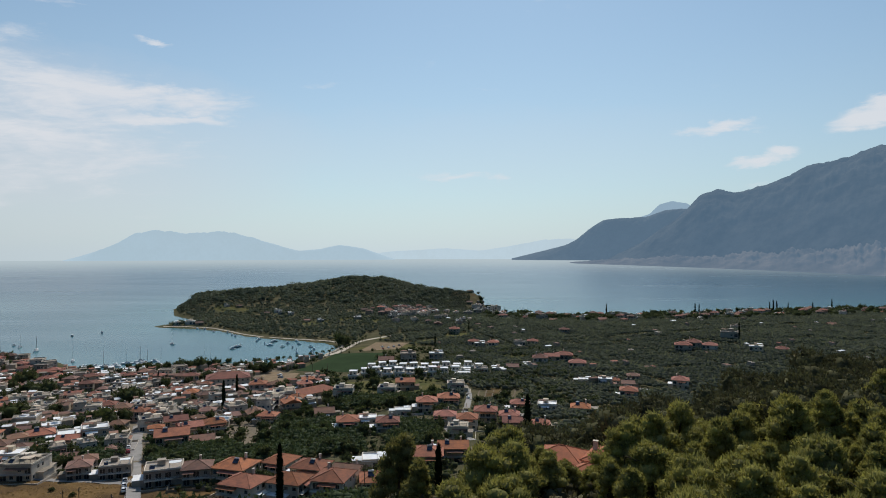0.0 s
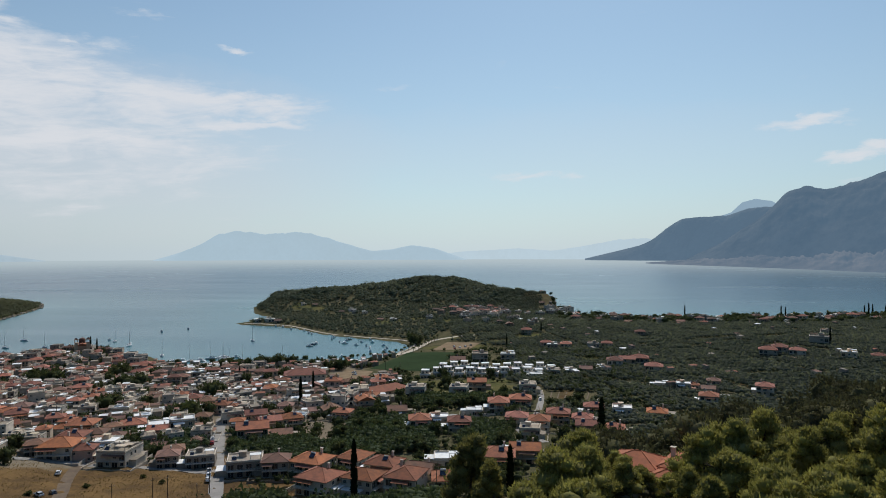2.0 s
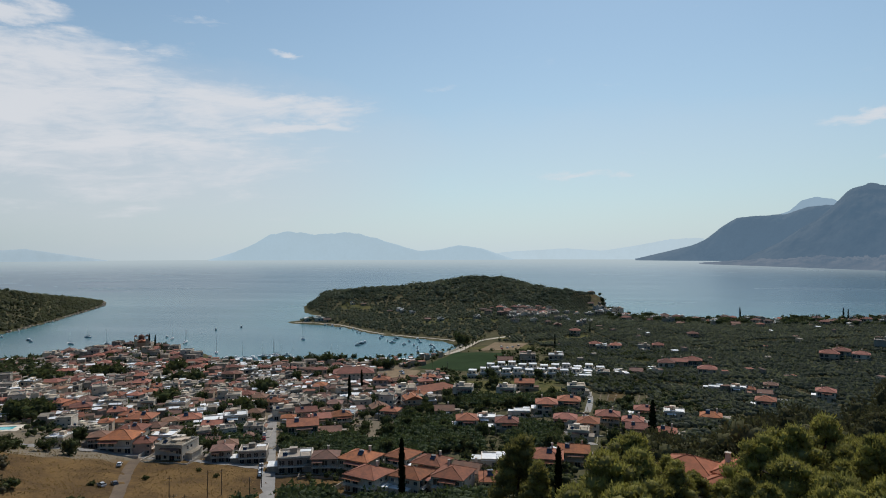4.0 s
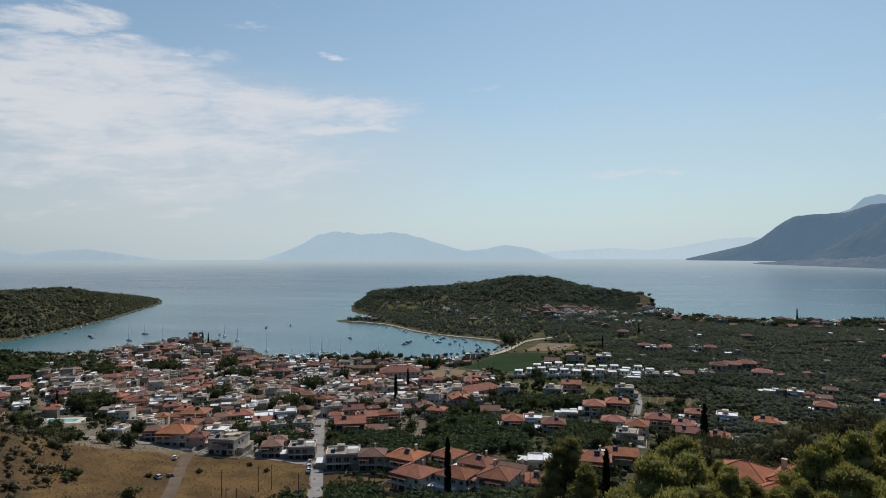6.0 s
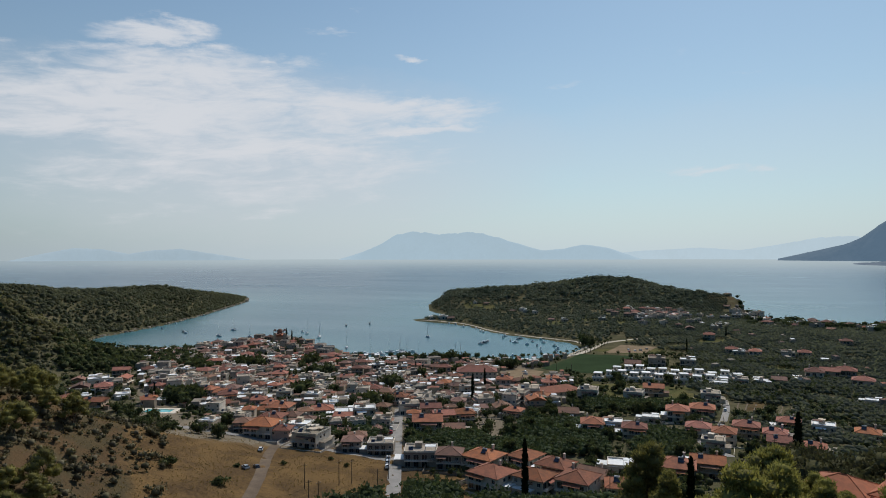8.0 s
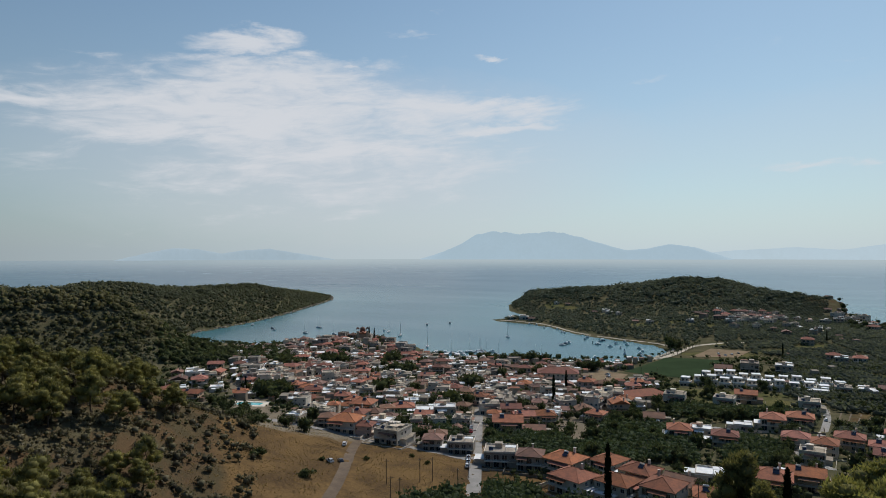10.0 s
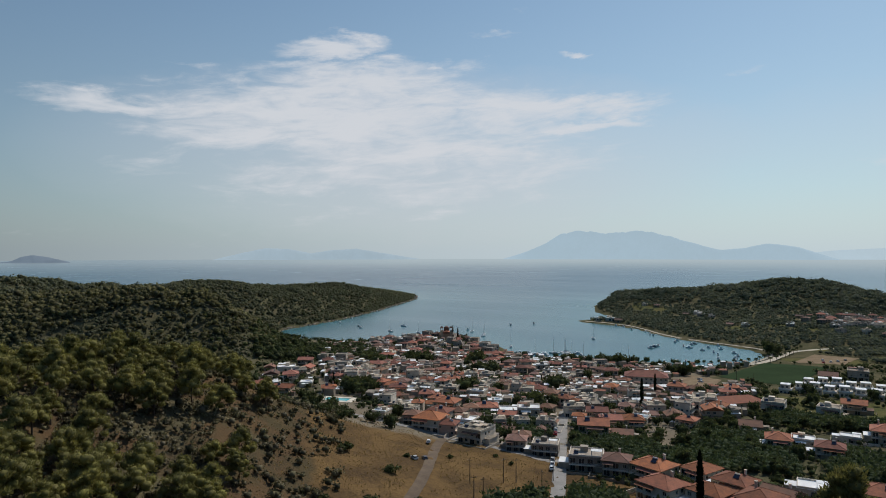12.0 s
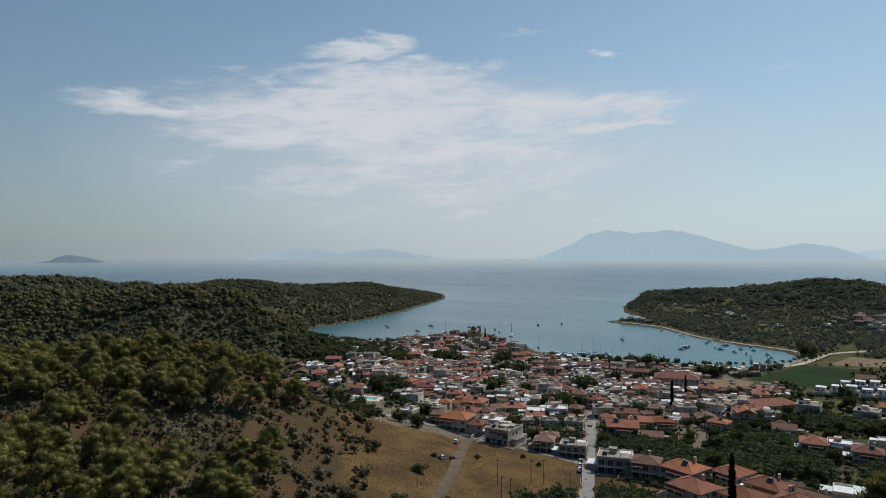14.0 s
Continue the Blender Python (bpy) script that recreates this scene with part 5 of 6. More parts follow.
def church():
    """The domed brick-red church on its knoll."""
    root = thing("church", "red and cream domed church with bell towers", "church")
    root.location = (-392, 556, ground_at(-392, 556))
    root.scale = (0.92, 0.92, 0.92)
    root.rotation_euler = (0, 0, radians(35))
    b = Build()
    holes = [(2.2, 3.4, 3.5, 6.0), (8.6, 9.8, 3.5, 6.0), (5.2, 6.8, 0.1, 3.0)]
    c = [(-6, -8), (6, -8), (6, 8), (-6, 8)]
    for k in range(4):
        facade(b, c[k], c[(k + 1) % 4], -3, 8, holes if k == 0 else [(3, 4, 3.5, 6), (8, 9, 3.5, 6)])
    part("nave", b.mesh("wall", STONE), root)
    part("roof", hip_roof(12, 16, 8, 2.6, 0.4, True).mesh("roof", TILE), root, "orange tiled gable roof")
    for s in (-1, 1):
        t = Build()
        x = s * 5.2
        t.box(x - 1.5, -9.4, -3, x + 1.5, -6.6, 11.5)
        for sx in (-1.2, 1.2):
            for sy in (-9.1, -6.9):
                t.box(x + sx - 0.25, sy - 0.25, 11.5, x + sx + 0.25, sy + 0.25, 14)
        t.box(x - 1.6, -9.5, 14, x + 1.6, -6.5, 14.4)
        part("bell_tower", t.mesh("bell_tower", PLASTER[1]), root)
        part("tower_roof", hip_roof(3, 3, 14.4, 1.8, 0.2).mesh("tower_roof", TILE_OLD), root, m=pose(x, -8, 0))
    d = Build()
    d.tube((0, 1, 8.5), (0, 1, 12.5), 3.0, 3.0, 14)
    prev = 3.2
    for i in range(1, 6):
        a = i / 5 * math.pi / 2
        r = 3.2 * math.cos(a) + 0.02
        d.tube((0, 1, 12.5 + 2.6 * math.sin(a - math.pi / 10)), (0, 1, 12.5 + 2.6 * math.sin(a)), prev, r, 14)
        prev = r
    d.tube((0, 1, 15), (0, 1, 16.8), 0.1, 0.06, 5)
    part("dome", d.mesh("dome", TILE_OLD), root, "red tiled dome on a drum")
    KEEP_CLEAR.append((-392, 556, 12))


church()


def pool_garden():
    root = thing("swimming_pool", "turquoise swimming pool with pale terrace", "pool")
    x, y = -273, 276
    z = ground_at(x, y) + 0.5
    root.location, root.rotation_euler = (x, y, z), (0, 0, radians(20))
    b = Build()
    for q in ((-11, -6, -7.5, 6), (7.5, -6, 11, 6), (-7.5, -6, 7.5, -3.2), (-7.5, 3.2, 7.5, 6)):
        b.box(q[0], q[1], -3, q[2], q[3], 0)
    part("terrace", b.mesh("terrace", PLASTER[0]), root, "pale paved terrace")
    w = Build()
    w.box(-7.497, -3.197, -1.5, 7.497, 3.197, -0.15)
    part("water", w.mesh("water", POOL), root, "clear turquoise water")
    KEEP_CLEAR.append((x, y, 12))


pool_garden()


def sheds():
    """Small lean-tos, canopies and stores that crowd the yards of the town."""
    g = random.Random(33)
    b = Build()
    n = 0
    for _ in range(30000):
        if n == 860:
            break
        az, r = (g.uniform(10, 46), g.uniform(380, 660)) if n < 790 else (g.uniform(-35, 2), g.uniform(430, 1000))
        x, y = polar(az, r)
        if float(inland(np.array([x]), np.array([y]))[0]) < 10 or not open_land(x, y) or math.hypot(x + 150, y - 205) < 62:
            continue
        n += 1
        z = ground_at(x, y)
        a = radians(27 + g.uniform(-12, 12))
        w, d, h = g.uniform(1.0, 3.4), g.uniform(1.0, 2.8), g.uniform(2.2, 5.5)
        c = [(x + u * w * math.cos(a) - v * d * math.sin(a), y + u * w * math.sin(a) + v * d * math.cos(a)) for u, v in ((-1, -1), (1, -1), (1, 1), (-1, 1))]
        wall, roof = g.choice((0, 0, 1, 2)), g.choice((3, 4, 5, 5, 2, 2))
        tops = [(*c[0], z + h), (*c[1], z + h), (*c[2], z + h + 0.5), (*c[3], z + h + 0.5)]
        low = [(*p, z - 1.5) for p in c]
        for k in range(4):
            j = (k + 1) % 4
            b.face([low[k], low[j], tops[j], tops[k]], wall)
        b.face(tops, roof)
    thing("sheds", "small sheds and canopies crowding the yards", "sheds", kind="stuff", data=b.mesh("sheds", PLASTER[1], PLASTER[2], CONCRETE, WHITEWASH, TILE, TILE_OLD))


sheds()


# ================= woods, orchards and gardens =================
rng = np.random.RandomState(5)
# peninsula
x, y = strew(rng, 17500, -490, 90, 700, 1480, lambda x, y: (inland(x, y) > 4) & ((y > 900) | (inland(x, y) > 9)) & ((x < -90) | (y > 780)) & open_land(x, y) & (waves(x, y, 130, 14) < 0.8) & ((height(x, y) > 16) | (waves(x, y, 48, 19) > -0.75)) & (x_cliff(x, y, inland(x, y)) + 0.25 * waves(x, y, 22, 63) < 0.45))
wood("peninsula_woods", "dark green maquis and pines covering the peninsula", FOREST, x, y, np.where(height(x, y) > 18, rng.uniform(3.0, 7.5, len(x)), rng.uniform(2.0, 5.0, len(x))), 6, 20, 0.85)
# headland
x, y = strew(rng, 40000, -1080, -420, 120, 1230, lambda x, y: (inland(x, y) > 2.5) & (np.hypot(x, y) > 620) & ((np.degrees(np.arctan2(-x, y)) > 51) | (np.hypot(x, y) > 850)) & (np.degrees(np.arctan2(-x, y)) > 37) & (np.degrees(np.arctan2(-x, y)) < 80) & (waves(x, y, 160, 15) + waves(x, y, 35, 16) < 1.35) & open_land(x, y))
size = rng.uniform(2.6, 5.6, len(x)) * np.where(waves(x, y, 40, 36) > 0.5, 1.3, 1.0)
near = (np.hypot(x, y) < 720) & (y < 470)
mx, my = strew(rng, 15000, -720, -330, 60, 480, lambda x, y: (inland(x, y) > 4) & (np.hypot(x, y) > 540) & (np.hypot(x, y) < 740) & (np.degrees(np.arctan2(-x, y)) > 52) & (np.degrees(np.arctan2(-x, y)) < 80))
wood("ridge_scrub", "low grey-green scrub between the trees of the ridge", HEADWOOD, mx, my, rng.uniform(1.6, 3.4, len(mx)), 27, 12, 0.8)
wood("ridge_woods", "olive-green maquis and pines on the ridge above the cove", RIDGEWOOD, x[near], y[near], size[near], 7, 18, 0.95)
wood("headland_woods", "grey-green maquis and pines covering the headland", HEADWOOD, x[~near], y[~near], size[~near], 17, 16, 0.9)
# valley between spur and headland
x, y = strew(rng, 5200, -640, -230, 40, 430, lambda x, y: (np.hypot(x, y) > 330) & (np.hypot(x, y) < 640) & ((np.degrees(np.arctan2(-x, y)) > 53) | (np.degrees(np.arctan2(-x, y)) > 50) & (np.hypot(x, y) > 590)) & (np.degrees(np.arctan2(-x, y)) < 80) & (waves(x, y, 60, 18) < 0.85) & open_land(x, y))
wood("valley_woods", "mixed olive and pine trees in the valley", RIDGEWOOD, x, y, rng.uniform(2.5, 6, len(x)), 8, 14)
# groves of the plain, in rows
gx, gy = np.meshgrid(np.arange(-60, 860, 4.2), np.arange(240, 1120, 5.4))
gx, gy = gx.ravel() + rng.uniform(-0.7, 0.7, gx.size), gy.ravel() + rng.uniform(-0.5, 0.5, gx.size)
c, s_ = math.cos(0.25), math.sin(0.25)
plot = (np.mod(gx + 14 * np.sin(gy / 90), 82) > 4.5) & (np.mod(gy + 9 * np.sin(gx / 120), 64) > 4.0)
gx, gy = gx * c - (gy - 600) * s_, gx * s_ + (gy - 600) * c + 600
k = ((np.hypot(gx, gy) > 335) | (np.degrees(np.arctan2(-gx, gy)) < -9) & (np.hypot(gx, gy) > 245)) & plot & (inland(gx, gy) > 25) & (np.degrees(np.arctan2(-gx, gy)) < 0.5 + 5 * ease(np.hypot(gx, gy), 640, 700)) & (np.degrees(np.arctan2(-gx, gy)) > -42) & (waves(gx, gy, 150, 11) < 0.8) & open_land(gx, gy)
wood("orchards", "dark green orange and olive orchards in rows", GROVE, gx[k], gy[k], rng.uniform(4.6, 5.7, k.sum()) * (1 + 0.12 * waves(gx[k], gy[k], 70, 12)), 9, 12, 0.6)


def patch_of(corners, step, seed):
    """Plant places in rows inside a four-cornered plot."""
    g = np.random.RandomState(seed)
    c = np.array(corners, float)
    nu, nv = int(np.linalg.norm(c[1] - c[0]) / step) + 1, int(np.linalg.norm(c[3] - c[0]) / step) + 1
    u, v = [q.ravel()[:, None] for q in np.meshgrid(np.linspace(0, 1, nu), np.linspace(0, 1, nv))]
    p = c[0] * (1 - u) * (1 - v) + c[1] * u * (1 - v) + c[2] * u * v + c[3] * (1 - u) * v + g.uniform(-0.7, 0.7, (nu * nv, 2))
    k = open_land(p[:, 0], p[:, 1])
    return p[k, 0], p[k, 1]


for n, (corners, size) in enumerate(([[(-82, 330), (-48, 343), (-34, 281), (-80, 268)], 3.8], [[(-128, 287), (-97, 300), (-91, 281), (-119, 267)], 3.6], [[(-28, 346), (-4, 338), (-1, 287), (-24, 292)], 3.4], [[(-112, 182), (-70, 182), (-78, 216), (-100, 214)], 4.2],
                                     [[(-70, 182), (-20, 178), (-24, 212), (-66, 208)], 4.0], [[(-100, 262), (-60, 268), (-66, 292), (-108, 286)], 3.4], [[(-195, 262), (-140, 268), (-146, 300), (-200, 298)], 3.6],
                                     [[(-60, 372), (0, 385), (-4, 410), (-60, 400)], 3.4], [[(-130, 268), (-112, 262), (-125, 300), (-150, 300)], 3.4])):
    x, y = patch_of(corners, 2.7, 30 + n)
    wood("orchard", "plot of dark green orange trees in rows", CITRUS, x, y, np.random.RandomState(n).uniform(size * 0.85, size * 1.15, len(x)), 40 + n, 30, 0.85)
# trees and shrubs between the houses
x, y = strew(rng, 8500, -540, 90, 225, 640, lambda x, y: open_land(x, y) & (inland(x, y) > 14) & (np.hypot(x, y) > 232) & (np.degrees(np.arctan2(-x, y)) < np.where(np.hypot(x, y) > 370, 57, 47)) & ((x + 150) ** 2 / 65 ** 2 + (y - 205) ** 2 / 48 ** 2 > 1) & (waves(x, y, 60, 21) > -0.45))
wood("garden_greenery", "dark shrubs and small trees between houses", GARDEN, x, y, rng.uniform(1.6, 4.2, len(x)), 10, 22, 0.9)
# clumps of tall trees in the town
x, y = strew(rng, 9000, -380, -160, 290, 490, lambda x, y: np.any([(x - cx) ** 2 + (y - cy) ** 2 < (0.8 * r) ** 2 for cx, cy, r in GROVES], 0))
wood("town_trees", "clumps of tall dark trees in the town", GARDEN, x, y, rng.uniform(4.5, 8.5, len(x)), 15, 40, 1.0)
# the wood behind the cove beach
x, y = strew(rng, 4200, -580, -330, 330, 600, lambda x, y: open_land(x, y) & (inland(x, y) > 40) & (np.hypot(x, y) > 560) & (np.hypot(x, y) < 640) & (np.degrees(np.arctan2(-x, y)) > 42.5 + 2.2 * waves(x, y, 60, 41)) & (np.degrees(np.arctan2(-x, y)) < 51.5))
wood("cove_grove", "dark grove behind the cove beach", GARDEN, x, y, rng.uniform(4, 7, len(x)), 11, 18)
# tall trees among the villas of the far shore
x, y = strew(rng, 5200, 60, 860, 780, 1240, lambda x, y: (inland(x, y) > 6) & (inland(x, y) < 150) & open_land(x, y) & (waves(x, y, 70, 61) > -0.1))
wood("shore_trees", "dark garden trees among the villas of the far shore", GARDEN, x, y, rng.uniform(4.0, 8.5, len(x)), 14, 18, 0.9)
# scrub on the dry spur
x, y = strew(rng, 40000, -420, -20, -60, 330, lambda x, y: (np.hypot(x, y) < 350) & (np.degrees(np.arctan2(-x, y)) > 44) & (np.degrees(np.arctan2(-x, y)) < 84) & (np.hypot(x, y) > 70) & (waves(x, y, 45, 17) + 0.065 * (np.degrees(np.arctan2(-x, y)) - 50.6) > -0.75) & ((np.degrees(np.arctan2(-x, y)) > 54.5) | (waves(x, y, 9, 53) > 0.3)))
wood("scrub", "low dark maquis scrub on the dry slope", SCRUB, x, y, rng.uniform(0.7, 1.9, len(x)) * np.where((waves(x, y, 14, 52) > 0.55) | (np.degrees(np.arctan2(-x, y)) < 54.5), 1.75, 1.0), 12, 24, 0.8)
x, y = strew(rng, 15000, -45, 230, 30, 330, lambda x, y: (np.hypot(x, y) < 300) & (np.degrees(np.arctan2(-x, y)) < 6) & open_land(x, y) & (height(x, y) > 22))
wood("undergrowth", "dark undergrowth between the pines", SCRUB, x, y, rng.uniform(1.2, 3.4, len(x)), 13, 24, 0.9)
# dry grass on the field
x, y = strew(rng, 11000, -235, -90, 115, 262, lambda x, y: open_land(x, y) & (np.degrees(np.arctan2(-x, y)) < 54) & (np.hypot(x, y) > 150) & (waves(x, y, 18, 26) > -0.5))
v, f = leaf_soup(rng, np.stack([x, y, height(x, y) + 0.12], 1), np.full((len(x), 3), 0.16), 4, 0.3, 2.5, 0.3)
thing("dry_grass", "tufts of dry golden grass on the field", "grass", kind="stuff", data=tri_mesh("dry_grass", v, f, STRAW))
# rocks along the foot of the headland
def shore_rocks():
    g = np.random.RandomState(44)
    soups = []
    pts = COAST[len(BAY) + 8:len(BAY) + 15]
    for p, q in zip(pts, pts[1:]):
        n = int(np.linalg.norm(q - p) / 3.5)
        for k in range(n):
            c = p + (q - p) * (k + g.uniform(0, 1)) / n + g.uniform(-3, 4, 2)
            r = g.uniform(0.8, 2.6)
            soups.append(ball(g, (c[0], c[1], 0.2), (r, r * g.uniform(0.7, 1.2), r * 0.7), 0.35))
    for _ in range(160):
        c = np.array([g.uniform(35, 84), g.uniform(1065, 1190)])
        if abs(float(inland(c[:1], c[1:])[0])) < 12:
            r = g.uniform(1.0, 4.0)
            soups.append(ball(g, (c[0], c[1], max(ground_at(*c), 0)), (r, r, r * 0.9), 0.35))
    v, f = join(*soups)
    thing("shore_rocks", "brown boulders along the shore", "rocks", kind="stuff", data=tri_mesh("shore_rocks", v, f, ROCK))


shore_rocks()

PINES = Plants(pine_kinds())
v, f = pine_crown(140, 10.5, 3.6, 44, 130, 0.36, 0.1, 0.15)
DARK_PINE = Plants([("pine_tree", "dark green conical pine below the slope", "tree", "pines on the slope", trunk_mesh("trunk", 40, 10.5, 0.26, 9, 3.4), tri_mesh("crown", v, f, SPUR_PINE))])
FAR_PINES = Plants(small_pine_kinds())
GARDEN_TREES = Plants([bush_kind("garden_tree", "dark leafy garden tree between houses", GARDEN, 70 + i, 6 + i, 4.5, 9, 55, 0.7, "garden trees") for i in range(2)])
BUSHES = Plants([bush_kind("bush", "dark round bush in the dry grass", GARDEN, 80 + i, 2.2, 2.4, 7, 60, 0.4, "bushes in the field") for i in range(2)])
CYPRESSES = Plants([cypress_kind(90, 19, 1.9), cypress_kind(91, 15, 0.8)])


def tree_field(plants, count, pick, size, seed, gap, keep=None):
    """Trees strewn where pick() says so, no nearer to one another than gap."""
    g = random.Random(seed)
    put = []
    for _ in range(count):
        az, r = pick(g)
        x, y = polar(az, r)
        if any((x - a) ** 2 + (y - b) ** 2 < gap * gap for a, b in put) or not open_land(x, y) or (keep and not keep(az, r, x, y)):
            continue
        put.append((x, y))
        plants.put(g.randrange(len(plants.kinds)), x, y, g.uniform(*size), g.uniform(0, 6.28), stretch=g.uniform(0.9, 1.15))
    return put


tree_field(PINES, 1300, lambda g: (g.uniform(-37.5, 2), 50 + 115 * g.random() ** 0.75), (0.7, 1.45), 3, 6.2,
           lambda az, r, x, y: r < 95 + 5.0 * max(-az, 0) and not (-15 < az < -6.5 and 84 < r < 150))
OAKS = Plants([bush_kind("oak_tree", "dark evergreen oak on the ridge", DARKWOOD, 60 + i, 7 + i, 5.5, 18, 200, 0.42, "oaks on the ridge") for i in range(3)])
tree_field(OAKS, 420, lambda g: (g.uniform(-37.5, -8), g.uniform(150, 255)), (1.0, 1.7), 13, 7.0, lambda az, r, x, y: r < 175 - az * 2.4)


def join_plants(name, label, plants, spots):
    """Many whole trees of the given kinds baked into one mesh."""
    v, f, m, n = [], [], [], 0
    for i, x, y, size, turn, stretch in spots:
        place_m = np.array(pose(x, y, ground_at(x, y), 0, 0, math.degrees(turn)) @ Matrix.Diagonal((size, size, size * stretch, 1))).T
        for k, me in enumerate(plants.kinds[i][4:6]):
            co = np.empty(len(me.vertices) * 3, np.float32)
            me.vertices.foreach_get("co", co)
            me.calc_loop_triangles()
            tri = np.empty(len(me.loop_triangles) * 3, np.int32)
            me.loop_triangles.foreach_get("vertices", tri)
            v.append((np.column_stack([co.reshape(-1, 3), np.ones(len(co) // 3)]) @ place_m)[:, :3])
            f.append(tri.reshape(-1, 3) + n)
            m.append(np.full(len(tri) // 3, k, np.int32))
            n += len(co) // 3
    me = tri_mesh(name, np.concatenate(v), np.concatenate(f), BARK)
    me.materials.append(SPUR_PINE)
    me.polygons.foreach_set("material_index", np.concatenate(m))
    return thing(name, label, "trees", kind="stuff", data=me)


def spur_pines():
    """Pines of the spur: the nearer ones are trees of their own, those on its crest one mesh."""
    g = random.Random(4)
    put, far = [], []
    for _ in range(1400):
        az, r = g.uniform(46, 80), g.uniform(140, 330)
        x, y = polar(az, r)
        size, turn, stretch, i, luck = g.uniform(0.85, 1.7), g.uniform(0, 6.28), g.uniform(0.9, 1.15), g.randrange(3), g.random()
        if any((x - a) ** 2 + (y - b) ** 2 < (6.0 if r < 198 else 8.0) ** 2 for a, b in put) or not open_land(x, y):
            continue
        if not ((r > 232 and az > 52.5 and luck < 0.2 + 0.045 * (az - 52.5)) or (150 < r < 196 and az > 54.5 and luck < 0.75) or (az > 53 and float(waves(np.array([x]), np.array([y]), 26, 77)[0]) > 0.75)):
            continue
        put.append((x, y))
        if r > 212:
            far.append((i, x, y, size, turn, stretch))
        else:
            FAR_PINES.put(i, x, y, size, turn, stretch=stretch)
    join_plants("spur_pines", "bushy pines along the crest of the spur", FAR_PINES, far)


spur_pines()
for n, (x, y, size) in enumerate(((-204, 168, 1.1), (-199, 163, 1.25), (-207, 160, 1.0), (-166, 127, 1.3), (-161, 122, 1.1), (-170, 120, 1.0), (-186, 91, 1.4), (-180, 86, 1.1), (-197, 81, 1.3),
                                  (-192, 75, 1.5), (-202, 88, 1.0), (-219, 82, 1.5), (-212, 76, 1.2), (-164, 106, 0.9), (-199, 118, 1.2), (-206, 112, 1.4))):
    FAR_PINES.put(n % 3, x, y, size, n * 1.7, stretch=1.1)
tree_field(GARDEN_TREES, 260, lambda g: (g.uniform(14, 48), g.uniform(300, 640)), (0.6, 1.1), 5, 9.0)
tree_field(GARDEN_TREES, 200, lambda g: (g.uniform(-8, 16), g.uniform(235, 480)), (0.6, 1.1), 6, 9.0)
tree_field(GARDEN_TREES, 60, lambda g: (g.uniform(-7, 9), g.uniform(140, 235)), (0.45, 0.8), 16, 8.0)
for x, y, s in ((-170, 176, 1.5), (-149, 178, 1.3), (-136, 152, 1.3), (-127, 165, 1.2), (-146, 142, 1.0), (-150, 215, 0.7), (-160, 200, 0.7), (-128, 226, 0.6), (-139, 232, 0.6)):
    BUSHES.put(0 if s > 1 else 1, x, y, s, x)
tree_field(PINES, 260, lambda g: (g.uniform(-38, -12), g.uniform(38, 64)), (0.5, 0.85), 23, 4.6)
DARK_PINE.put(0, *polar(3.9, 124), 1.55, 1.0, stretch=1.05)
DARK_PINE.put(0, *polar(2.2, 112), 0.95, 2.0)
for a, r, size in ((-8.6, 124, 0.85), (-10.6, 121, 0.75), (-13.0, 119, 0.8), (-15.2, 123, 0.95), (-17.0, 130, 1.1), (-9.2, 112, 0.9), (-14.2, 110, 0.9)):
    PINES.put(int(r) % 4, *polar(a, r), size, a)
PINES.put(1, *polar(-3.5, 104), 1.55, 2.5)
PINES.put(0, *polar(-6.0, 108), 1.35, 0.5)
CYPRESSES.put(0, 39, 303, 1.0)
CYPRESSES.put(1, -54, 216, 1.25)
CYPRESSES.put(1, -1, 140, 0.95)
for x, y, s in ((-125, 372, 1.1), (-131, 415, 0.9), (-397, 575, 0.9), (-402, 570, 0.8), (-375, 552, 0.9), (-205, 470, 0.6), (-300, 300, 0.7), (380, 985, 1.2), (386, 985, 1.1), (250, 1000, 1.2),
                (520, 1040, 1.1), (526, 1040, 1.3), (532, 1041, 1.2), (560, 1060, 1.0), (600, 1060, 1.0), (640, 1075, 1.2), (30, 760, 0.8), (290, 640, 1.0), (-8, 655, 0.8)):
    CYPRESSES.put(1, x, y, s, x)
# tall trees on the waterfront
for x, y, s in ((-196, 548, 1.5), (-203, 545, 1.7), (-211, 547, 1.3), (-219, 543, 1.4), (-228, 541, 1.2), (-236, 538, 1.1), (-247, 545, 1.1), (-112, 700, 2.0), (-105, 694, 1.7), (-410, 566, 1.0), (-371, 550, 1.0),
                (-384, 576, 1.0), (-140, 520, 1.5), (-148, 515, 1.4), (-168, 552, 1.0), (-172, 480, 1.3), (460, 1010, 1.6), (350, 1000, 1.5), (330, 990, 1.3), (700, 1090, 1.6)):
    GARDEN_TREES.put(0, x, y, s * 1.08, x)


# ================= boats, cars, poles =================
def hull(length, beam, high):
    b = Build()
    n = 9
    rows = []
    for i in range(n):
        s = i / (n - 1)
        w = beam / 2 * (math.sin(min(s * 1.25 + 0.35, 1.57)) if s < 0.7 else math.cos((s - 0.7) / 0.3 * 1.5) * 0.98 + 0.02)
        y = length * (s - 0.5)
        top = high * (1 + 0.25 * s * s)
        rows.append([(-w, y, top), (-w * 0.8, y, 0.1), (0, y, -0.35), (w * 0.8, y, 0.1), (w, y, top)])
    for a, c in zip(rows, rows[1:]):
        for k in range(4):
            b.face([a[k + 1], a[k], c[k], c[k + 1]])
        b.face([a[0], a[4], c[4], c[0]])
    b.face(rows[0])
    return b


